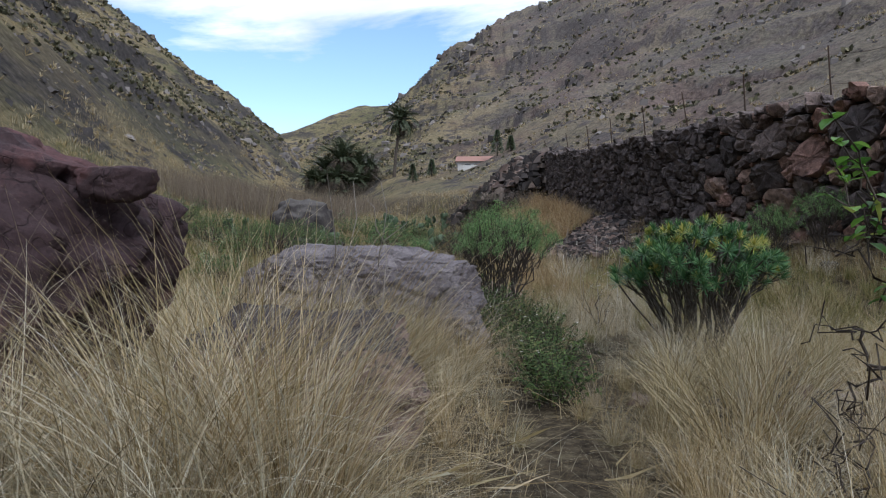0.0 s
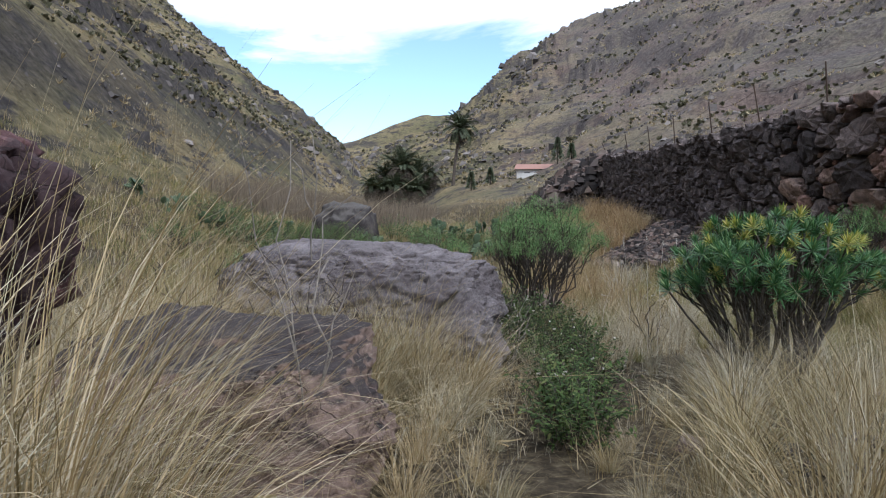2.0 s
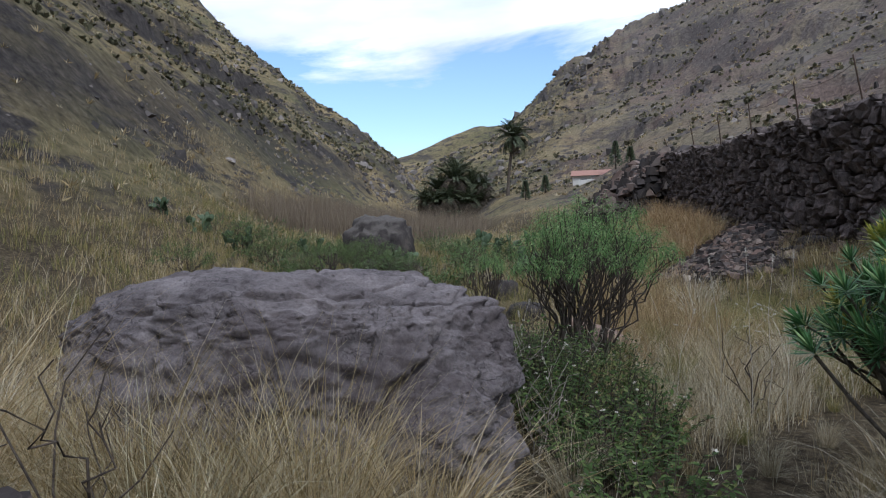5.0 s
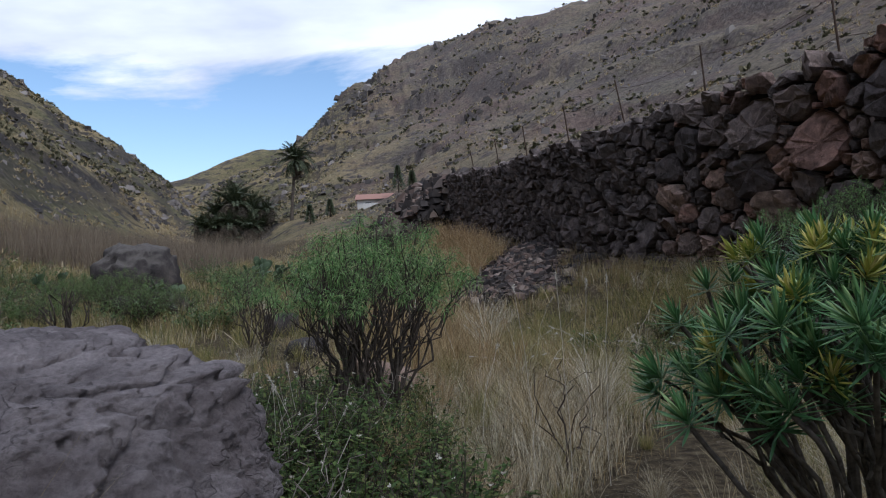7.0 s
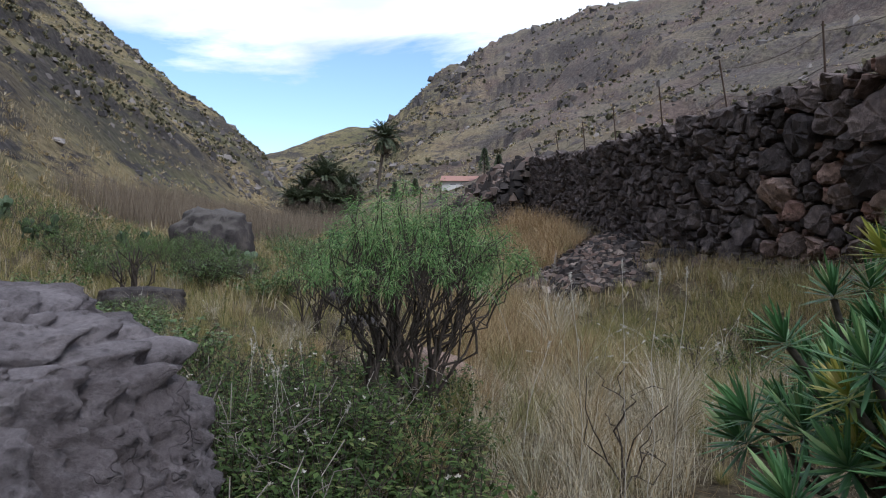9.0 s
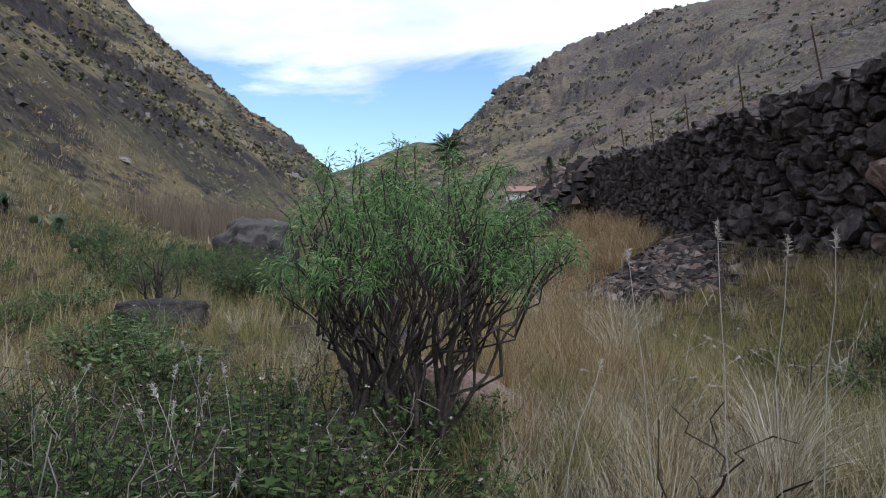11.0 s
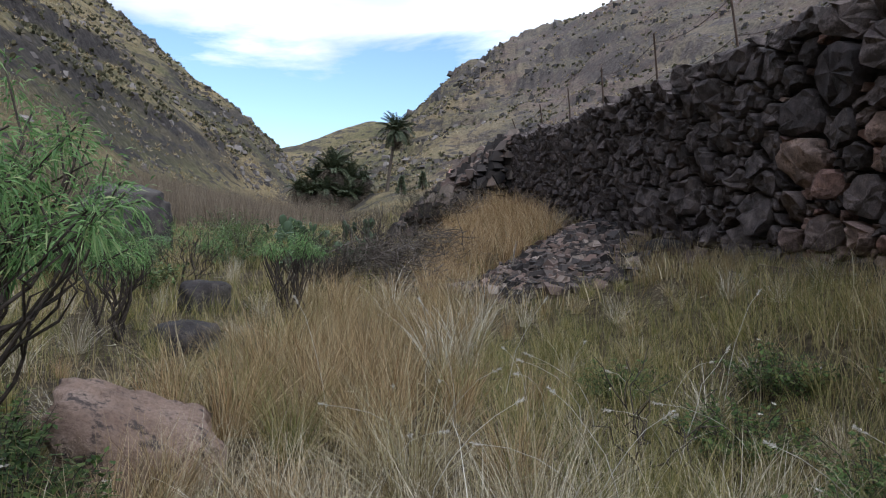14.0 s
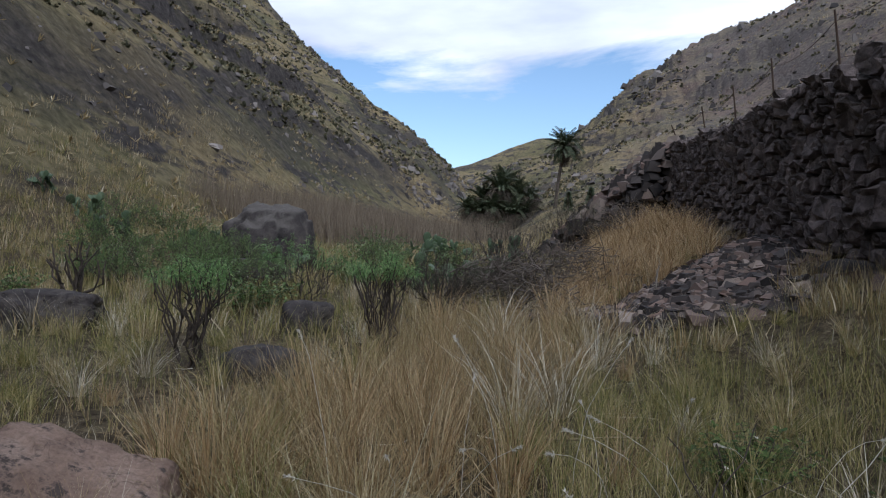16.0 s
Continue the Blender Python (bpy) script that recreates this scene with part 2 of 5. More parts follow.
class Soup:
    """Collects tubes and leaves into one mesh of quads."""

    def __init__(self):
        self.v, self.f = [], []

    def tube(self, pts, radii, sides=6):
        start = len(self.v)
        for k, p in enumerate(pts):
            a, b = pts[max(0, k - 1)], pts[min(len(pts) - 1, k + 1)]
            ax = (b - a).normalized()
            u = ax.orthogonal().normalized()
            w = ax.cross(u)
            for j in range(sides):
                t = 2 * math.pi * j / sides
                self.v.append(tuple(p + (u * math.cos(t) + w * math.sin(t)) * radii[k]))
        for k in range(len(pts) - 1):
            for j in range(sides):
                a, b = start + k * sides + j, start + k * sides + (j + 1) % sides
                self.f.append((a, b, b + sides, a + sides))

    def leaf(self, p, d, side, length, width, droop=0.0, fold=0.25):
        """A leaf of two halves about its midrib."""
        up = side.cross(d).normalized()
        start = len(self.v)
        for s, w in ((0.0, 0.15), (0.35, 1.0), (0.75, 0.75), (1.0, 0.06)):
            c = p + d * (length * s) - Vector((0, 0, 1)) * droop * length * s * s
            self.v.append(tuple(c + side * (width * w * 0.5) + up * (fold * width * w * 0.5)))
            self.v.append(tuple(c))
            self.v.append(tuple(c - side * (width * w * 0.5) + up * (fold * width * w * 0.5)))
        for k in range(3):
            a = start + 3 * k
            self.f += [(a, a + 1, a + 4, a + 3), (a + 1, a + 2, a + 5, a + 4)]

    def kite(self, p, d, side, length, width, droop=0.0):
        """A small leaf of one bent face."""
        start = len(self.v)
        dip = Vector((0, 0, droop * length))
        m = p + d * (length * 0.42) - dip * 0.2
        self.v += [tuple(p), tuple(m + side * (width * 0.5)), tuple(p + d * length - dip), tuple(m - side * (width * 0.5))]
        self.f.append((start, start + 1, start + 2, start + 3))

    def mesh(self, name, mat, smooth_faces=False):
        return mesh_from(name, self.v, self.f, mat, smooth_faces)


def curve_pts(a, d, b, n, rng, wobble):
    """Points on a bow from a, leaving along d, to b."""
    c = a + d * ((b - a).length * 0.55)
    out = []
    for k in range(n + 1):
        t = k / n
        p = a * (1 - t) ** 2 + c * (2 * t * (1 - t)) + b * t * t
        if 0 < k < n:
            p = p + Vector(rng.normal(0, wobble, 3))
        out.append(p)
    return out


def grow(soup, rng, pos, d, tips, r, r_tip, frac=0.45, wobble=0.01, sides=6, ends=None):
    """Branches from pos to all tips, forking on the way. ends gathers each tip and the way it points."""
    if len(tips) == 1:
        pts = curve_pts(pos, d, tips[0], 4, rng, wobble)
        soup.tube(pts, [r + (r_tip - r) * k / 4 for k in range(5)], sides)
        if ends is not None:
            ends.append((pts[-1], (pts[-1] - pts[-2]).normalized()))
        return
    k = 2 if len(tips) < 5 else int(rng.integers(2, 5))
    seeds = [tips[i] for i in rng.choice(len(tips), k, replace=False)]
    for _ in range(3):
        groups = [[] for _ in seeds]
        for t in tips:
            groups[min(range(len(seeds)), key=lambda i: (t - seeds[i]).length_squared)].append(t)
        groups = [g for g in groups if g]
        seeds = [sum(g, Vector()) / len(g) for g in groups]
    for g, m in zip(groups, seeds):
        r2 = max(r_tip, r * (len(g) / len(tips)) ** 0.33)
        if len(g) == 1:
            grow(soup, rng, pos, d, g, r2, r_tip, frac, wobble, sides, ends)
            continue
        nxt = pos + (m - pos) * (frac * rng.uniform(0.75, 1.2))
        pts = curve_pts(pos, d, nxt, 3, rng, wobble)
        soup.tube(pts, [r2 * (1 - 0.08 * k) for k in range(4)], sides)
        grow(soup, rng, nxt, (pts[-1] - pts[-2]).normalized(), g, r2 * 0.85, r_tip, frac, wobble, sides, ends)


def dome_tips(rng, n, rx, ry, rz, zc, lo=-0.1, shell=0.75):
    out = []
    while len(out) < n:
        v = Vector(rng.normal(0, 1, 3)).normalized()
        if v.z < lo:
            continue
        k = rng.uniform(shell, 1.0)
        out.append(Vector((v.x * rx * k, v.y * ry * k, zc + v.z * rz * k)))
    return out


# ---- plant and stone materials ----
def leaf_material(name, stops, rough=0.6, along=None, trans=0.25, per_object=False):
    """Leaf or straw colours that vary from piece to piece."""
    m, n, l, p = material(name, rough)
    rnd = n.new("ShaderNodeNewGeometry").outputs["Random Per Island"]
    col = ramp_of(n, l, rnd, stops)
    if per_object:
        oi = n.new("ShaderNodeObjectInfo").outputs["Random"]
        col = blend(n, l, 0.6, col, ramp_of(n, l, oi, [(0.0, (0.62, 0.66, 0.5)), (0.35, (0.9, 0.86, 0.75)), (0.7, (1.15, 1.05, 0.95)), (1.0, (1.05, 1.1, 1.15))]), "MULTIPLY")
    fine = noise_tex(n, l, 30, 3, 0.6)
    col = blend(n, l, 0.35, col, ramp_of(n, l, fine, [(0.3, (0.5, 0.5, 0.5)), (0.7, (1, 1, 1))]), "MULTIPLY")
    l.new(col, p.inputs["Base Color"])
    if trans:
        out = n["Material Output"]
        tr = n.new("ShaderNodeBsdfTranslucent")
        l.new(col, tr.inputs["Color"])
        mx = n.new("ShaderNodeMixShader")
        mx.inputs["Fac"].default_value = trans
        l.new(p.outputs[0], mx.inputs[1])
        l.new(tr.outputs[0], mx.inputs[2])
        l.new(mx.outputs[0], out.inputs["Surface"])
    return m


def bark_material(name, dark, light, scale=30):
    m, n, l, p = material(name, 0.9)
    a = noise_tex(n, l, scale, 5, 0.65)
    l.new(ramp_of(n, l, a, [(0.3, dark), (0.7, light)]), p.inputs["Base Color"])
    bump(n, l, p, a, 0.6, 0.01)
    return m


def ground_material():
    """Earth and litter on the floor; straw-coloured slopes with olive scrub, rock bands and rust-red patches."""
    m, n, l, p = material("hillside", 0.97)
    p.inputs["Specular IOR Level"].default_value = 0.1
    tc = n.new("ShaderNodeTexCoord").outputs["Object"]
    fine = noise_tex(n, l, 1.6, 9, 0.72, tc)
    mid = noise_tex(n, l, 0.22, 8, 0.7, tc, (1.0, 0.7, 2.2))
    broad = noise_tex(n, l, 0.035, 6, 0.6, tc)
    straw = ramp_of(n, l, fine, [(0.28, (0.075, 0.06, 0.036)), (0.45, (0.21, 0.165, 0.09)), (0.62, (0.33, 0.26, 0.145)), (0.8, (0.4, 0.325, 0.19))])
    olive = ramp_of(n, l, fine, [(0.3, (0.04, 0.042, 0.025)), (0.5, (0.115, 0.11, 0.06)), (0.75, (0.23, 0.2, 0.12))])
    col = blend(n, l, ramp_of(n, l, broad, [(0.4, (0, 0, 0)), (0.62, (1, 1, 1))]), straw, olive)
    rock = ramp_of(n, l, fine, [(0.3, (0.022, 0.02, 0.02)), (0.55, (0.07, 0.062, 0.058)), (0.75, (0.15, 0.13, 0.12))])
    col = blend(n, l, ramp_of(n, l, mid, [(0.51, (0, 0, 0)), (0.59, (1, 1, 1))]), col, rock)
    # broad outcrops along the bedding, and a rocky nose at the end of the western ridge
    bands = noise_tex(n, l, 0.06, 9, 0.68, tc, (0.8, 0.55, 2.6))
    col = blend(n, l, ramp_of(n, l, bands, [(0.53, (0, 0, 0)), (0.6, (0.85, 0.85, 0.85))]), col, rock)
    nose = n.new("ShaderNodeVectorMath")
    nose.operation = "DISTANCE"
    nose.inputs[1].default_value = (-60.0, 224.0, 30.0)
    l.new(tc, nose.inputs[0])
    ragged = n.new("ShaderNodeMath")
    ragged.operation = "MULTIPLY_ADD"
    ragged.inputs[1].default_value = 22.0
    l.new(mid, ragged.inputs[0])
    l.new(nose.outputs["Value"], ragged.inputs[2])
    far = n.new("ShaderNodeMapRange")
    far.inputs["From Min"].default_value, far.inputs["From Max"].default_value = 22.0, 26.0
    far.inputs["To Min"].default_value, far.inputs["To Max"].default_value = 0.9, 0.0
    l.new(ragged.outputs[0], far.inputs["Value"])
    col = blend(n, l, far.outputs[0], col, rock)
    # steep faces are bare rock
    nz = n.new("ShaderNodeSeparateXYZ")
    l.new(n.new("ShaderNodeNewGeometry").outputs["Normal"], nz.inputs[0])
    steep = ramp_of(n, l, nz.outputs["Z"], [(0.58, (1, 1, 1)), (0.72, (0, 0, 0))])
    col = blend(n, l, steep, col, rock)
    sp = n.new("ShaderNodeSeparateXYZ")
    l.new(tc, sp.inputs[0])
    east = n.new("ShaderNodeMapRange")
    east.inputs["From Min"].default_value, east.inputs["From Max"].default_value = -10.0, 25.0
    l.new(sp.outputs["X"], east.inputs["Value"])
    # rust-red and grey-brown rubble on the eastern side
    red = blend(n, l, 1.0, ramp_of(n, l, noise_tex(n, l, 0.05, 7, 0.7, tc, (1, 1, 1.6)), [(0.47, (0, 0, 0)), (0.6, (1, 1, 1))]), east.outputs[0], "MULTIPLY")
    rust = ramp_of(n, l, fine, [(0.3, (0.06, 0.035, 0.028)), (0.6, (0.19, 0.115, 0.085)), (0.8, (0.28, 0.19, 0.15))])
    col = blend(n, l, red, col, rust)
    grey = ramp_of(n, l, fine, [(0.3, (0.07, 0.06, 0.058)), (0.6, (0.2, 0.172, 0.16)), (0.8, (0.33, 0.29, 0.265))])
    gf = n.new("ShaderNodeMath")
    gf.operation = "MULTIPLY"
    gf.inputs[1].default_value = 0.6
    l.new(east.outputs[0], gf.inputs[0])
    col = blend(n, l, gf.outputs[0], col, grey)
    # trodden floor of the valley
    floor = n.new("ShaderNodeMapRange")
    floor.inputs["From Min"].default_value, floor.inputs["From Max"].default_value = 1.2, 3.4
    floor.inputs["To Min"].default_value, floor.inputs["To Max"].default_value = 1.0, 0.0
    l.new(sp.outputs["Z"], floor.inputs["Value"])
    litter = noise_tex(n, l, 9.0, 8, 0.7, tc)
    earth = ramp_of(n, l, litter, [(0.3, (0.025, 0.02, 0.014)), (0.5, (0.09, 0.07, 0.045)), (0.68, (0.2, 0.165, 0.105)), (0.8, (0.3, 0.26, 0.18))])
    col = blend(n, l, floor.outputs[0], col, earth)
    l.new(col, p.inputs["Base Color"])
    bump(n, l, p, blend(n, l, 0.5, fine, mid), 1.0, 0.8)
    return m


MAT_GROUND = ground_material()
MAT_STONE = rock_material("basalt", (0.078, 0.067, 0.065), (0.198, 0.163, 0.152), (0.395, 0.322, 0.292), 5.0, (0.085, 0.068, 0.06), 1.0)
# near-black: the shade in the gaps between stones is put into this colour
MAT_CORE_SHADE = rock_material("wall_core_shade", (0.014, 0.012, 0.012), (0.026, 0.022, 0.021), (0.045, 0.037, 0.035))
MAT_RUBBLE = leaf_material("rubble", [(0.0, (0.022, 0.019, 0.019)), (0.35, (0.055, 0.046, 0.044)), (0.6, (0.1, 0.08, 0.072)), (0.85, (0.16, 0.11, 0.092)), (1.0, (0.26, 0.215, 0.185))], 0.9, trans=0)
MAT_SLOPE = leaf_material("slope_stone", [(0.0, (0.05, 0.045, 0.045)), (0.4, (0.1, 0.088, 0.084)), (0.75, (0.17, 0.15, 0.14)), (1.0, (0.3, 0.27, 0.25))], 0.9, trans=0)
MAT_RED = rock_material("red_tuff", (0.06, 0.03, 0.031), (0.14, 0.068, 0.068), (0.25, 0.15, 0.143), 2.2, (0.068, 0.042, 0.045), 0, 0.46)
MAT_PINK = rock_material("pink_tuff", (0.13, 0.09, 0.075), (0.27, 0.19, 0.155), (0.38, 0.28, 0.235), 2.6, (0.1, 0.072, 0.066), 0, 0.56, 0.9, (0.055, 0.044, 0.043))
MAT_ORANGE = rock_material("ochre_tuff", (0.16, 0.102, 0.075), (0.3, 0.21, 0.163), (0.4, 0.305, 0.25), 3.0, (0.08, 0.06, 0.052), 0, 0.54, 2.0)
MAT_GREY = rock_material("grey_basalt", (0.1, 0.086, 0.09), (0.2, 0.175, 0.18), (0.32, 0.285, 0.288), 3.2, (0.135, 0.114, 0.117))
# dark rock whose upward faces are coloured paler than its sides
MAT_PALE_TOPPED = rock_material("pale_topped_rock", (0.025, 0.022, 0.022), (0.055, 0.047, 0.045), (0.11, 0.095, 0.088), 2.0, (0.1, 0.085, 0.075), 0, 0.56, 0.45, (0.095, 0.085, 0.078))
MAT_DARK = rock_material("dark_rock", (0.02, 0.018, 0.018), (0.05, 0.042, 0.04), (0.11, 0.093, 0.085), 3.0, (0.085, 0.073, 0.064))

STRAW = leaf_material("straw", [(0.0, (0.12, 0.09, 0.04)), (0.2, (0.27, 0.205, 0.1)), (0.5, (0.43, 0.34, 0.185)), (0.75, (0.51, 0.43, 0.27)), (1.0, (0.58, 0.53, 0.42))], 0.65, trans=0.2, per_object=True)
PALE = leaf_material("pale_straw", [(0.0, (0.1, 0.08, 0.045)), (0.25, (0.25, 0.205, 0.125)), (0.55, (0.47, 0.41, 0.29)), (0.8, (0.6, 0.55, 0.43)), (1.0, (0.68, 0.65, 0.57))], 0.65, trans=0.2, per_object=True)
BROWN = leaf_material("brown_grass", [(0.0, (0.15, 0.09, 0.045)), (0.3, (0.33, 0.23, 0.12)), (0.7, (0.46, 0.35, 0.2)), (1.0, (0.54, 0.45, 0.3))], 0.7, trans=0.2, per_object=True)
GREENISH = leaf_material("green_grass", [(0.0, (0.08, 0.1, 0.03)), (0.35, (0.18, 0.18, 0.06)), (0.7, (0.31, 0.28, 0.115)), (1.0, (0.45, 0.385, 0.2))], 0.6, trans=0.25, per_object=True)
HERB = leaf_material("herb_leaf", [(0.0, (0.028, 0.05, 0.012)), (0.4, (0.058, 0.1, 0.026)), (0.8, (0.1, 0.15, 0.04)), (1.0, (0.19, 0.2, 0.075))], 0.85, trans=0.3)
FEATHER = leaf_material("feathery_leaf", [(0.0, (0.07, 0.14, 0.045)), (0.4, (0.15, 0.28, 0.09)), (0.8, (0.25, 0.4, 0.15)), (1.0, (0.42, 0.48, 0.22))], 0.5, trans=0.4)
SUCC = leaf_material("succulent_leaf", [(0.0, (0.04, 0.105, 0.04)), (0.5, (0.08, 0.185, 0.068)), (0.85, (0.14, 0.255, 0.095)), (1.0, (0.26, 0.35, 0.15))], 0.4, trans=0.15)
SUCC_Y = leaf_material("yellowing_leaf", [(0.0, (0.09, 0.16, 0.04)), (0.4, (0.3, 0.33, 0.06)), (0.8, (0.48, 0.44, 0.1)), (1.0, (0.58, 0.5, 0.2))], 0.45, trans=0.2)
FIG = leaf_material("broad_leaf", [(0.0, (0.05, 0.13, 0.02)), (0.5, (0.11, 0.24, 0.035)), (0.85, (0.2, 0.36, 0.06)), (1.0, (0.4, 0.42, 0.1))], 0.35, trans=0.4)
PALM_G = leaf_material("palm_leaf", [(0.0, (0.03, 0.042, 0.022)), (0.5, (0.06, 0.08, 0.04)), (1.0, (0.13, 0.14, 0.08))], 0.5, trans=0.15)
PALM_D = leaf_material("dry_palm_leaf", [(0.0, (0.045, 0.037, 0.03)), (0.5, (0.1, 0.082, 0.064)), (1.0, (0.2, 0.16, 0.11))], 0.8, trans=0.1)
SCRUB = leaf_material("scrub", [(0.0, (0.05, 0.05, 0.03)), (0.4, (0.1, 0.097, 0.055)), (0.75, (0.15, 0.14, 0.085)), (1.0, (0.24, 0.21, 0.13))], 0.9, trans=0)
CACTUS = leaf_material("cactus_pad", [(0.0, (0.045, 0.075, 0.038)), (1.0, (0.112, 0.150, 0.083))], 0.6, trans=0)
DARKSCRUB = leaf_material("dark_scrub", [(0.0, (0.02, 0.022, 0.014)), (0.5, (0.045, 0.045, 0.028)), (1.0, (0.1, 0.09, 0.06))], 0.9, trans=0)
MEADOW = leaf_material("meadow_leaf", [(0.0, (0.045, 0.08, 0.025)), (0.4, (0.1, 0.165, 0.05)), (0.8, (0.165, 0.24, 0.08)), (1.0, (0.27, 0.31, 0.13))], 0.55, trans=0.3)
CANE = leaf_material("dry_cane", [(0.0, (0.12, 0.09, 0.065)), (0.5, (0.21, 0.165, 0.12)), (1.0, (0.3, 0.25, 0.18))], 0.8, trans=0.1)
FLUFF = leaf_material("seed_head", [(0.0, (0.4, 0.36, 0.3)), (1.0, (0.7, 0.67, 0.6))], 0.9, trans=0.3)
BARK = bark_material("succulent_bark", (0.035, 0.03, 0.025), (0.15, 0.13, 0.105))
TWIG = bark_material("twig", (0.025, 0.02, 0.017), (0.095, 0.075, 0.06))
BRUSH = bark_material("brushwood", (0.05, 0.04, 0.033), (0.19, 0.16, 0.135), 8)
DEAD = bark_material("dead_wood", (0.13, 0.115, 0.1), (0.34, 0.3, 0.26))
TRUNK = bark_material("palm_trunk", (0.04, 0.032, 0.026), (0.14, 0.115, 0.095), 6)


def plain(name, col, rough, metal=0.0, var=0.3):
    m, n, l, p = material(name, rough)
    a = noise_tex(n, l, 5, 6, 0.65)
    l.new(blend(n, l, var, col, ramp_of(n, l, a, [(0.3, tuple(c * 0.5 for c in col)), (0.7, tuple(min(1, c * 1.2) for c in col))])), p.inputs["Base Color"])
    p.inputs["Metallic"].default_value = metal
    return m


RUST = plain("rusty_iron", (0.09, 0.06, 0.045), 0.8, 0.3, 0.8)
WHITE = plain("whitewash", (0.6, 0.58, 0.56), 0.9)
ROOF = plain("red_roof", (0.34, 0.19, 0.15), 0.85)
GLASS = plain("dark_window", (0.03, 0.035, 0.04), 0.2)
DOOR = plain("brown_door", (0.12, 0.07, 0.045), 0.7)


# ---- ground ----
def grid_steps(lo, hi, centre, fine, rate, flat):
    vals = [centre]
    for sign, end in ((1, hi), (-1, lo)):
        v = centre
        while (v - end) * sign < 0:
            v += sign * (fine + rate * max(0.0, abs(v - centre) - flat))
            vals.append(v)
    return sorted(vals)


def build_ground():
    xs = grid_steps(-900, 900, 2.0, 0.3, 0.02, 9)
    ys = grid_steps(-700, 1500, 12.0, 0.3, 0.018, 16)
    w = len(xs)
    v = [(x, y, land(x, y)) for y in ys for x in xs]
    i, j = np.meshgrid(np.arange(w - 1), np.arange(len(ys) - 1))
    a = (j * w + i).ravel()
    me = mesh_from("ground", v, np.stack([a, a + 1, a + w + 1, a + w], -1), MAT_GROUND, True)
    tagged(new("ground", me), "valley floor and steep hillsides of dry grass, earth and volcanic rock", "ground", kind="structure")


build_ground()


# ---- the terrace wall of dry stone ----
def wall_point(u, v, out=0.0):
    """Place on the wall's face: u metres of y, height v, out metres towards the path."""
    k = 1 / math.hypot(1, WALL_K)
    return Vector((wall_x(u) - out * k - 0.05 * (v - 2), u + out * WALL_K * k, v))


def clip_cell(poly, px, py, nx, ny, c):
    """Keeps the part of a polygon where nx*x + ny*y <= c."""
    out = []
    for (ax, ay), (bx, by) in zip(poly, poly[1:] + poly[:1]):
        da, db = nx * ax + ny * ay - c, nx * bx + ny * by - c
        if da <= 0:
            out.append((ax, ay))
        if (da < 0) != (db < 0) and da != db:
            t = da / (da - db)
            out.append((ax + (bx - ax) * t, ay + (by - ay) * t))
    return out


def stone_sites(rng):
    """Places and radii of the stones; the large ones near the path's side of the wall are set first."""
    sites = [(17.45, 2.88, 0.46), (15.75, 3.0, 0.5), (15.9, 2.1, 0.44), (18.55, 3.2, 0.27), (18.0, 1.95, 0.36), (16.7, 3.05, 0.33), (14.6, 2.5, 0.5), (13.3, 3.0, 0.5), (14.2, 1.5, 0.46), (20.6, 1.6, 0.36), (21.9, 1.5, 0.4), (19.6, 2.5, 0.34), (18.9, 1.3, 0.36), (12.4, 2.0, 0.5), (19.3, 0.9, 0.34)]
    tries = 0
    while tries < 21000:
        tries += 1
        u, v = rng.uniform(10.5, 31.2), rng.uniform(0.1, 4.5)
        big = smooth(27, 17, u)
        r = 0.12 + 0.06 * big + (0.07 + 0.16 * big) * rng.random() ** 1.6
        if tries > 9000:
            r = 0.1 + 0.05 * rng.random()
        if tries > 13000:
            r = 0.055 + 0.04 * rng.random()
        if all((u - a) ** 2 + ((v - b) * 1.2) ** 2 > (0.86 * (r + c)) ** 2 for a, b, c in sites):
            sites.append((u, v, r))
    return sites


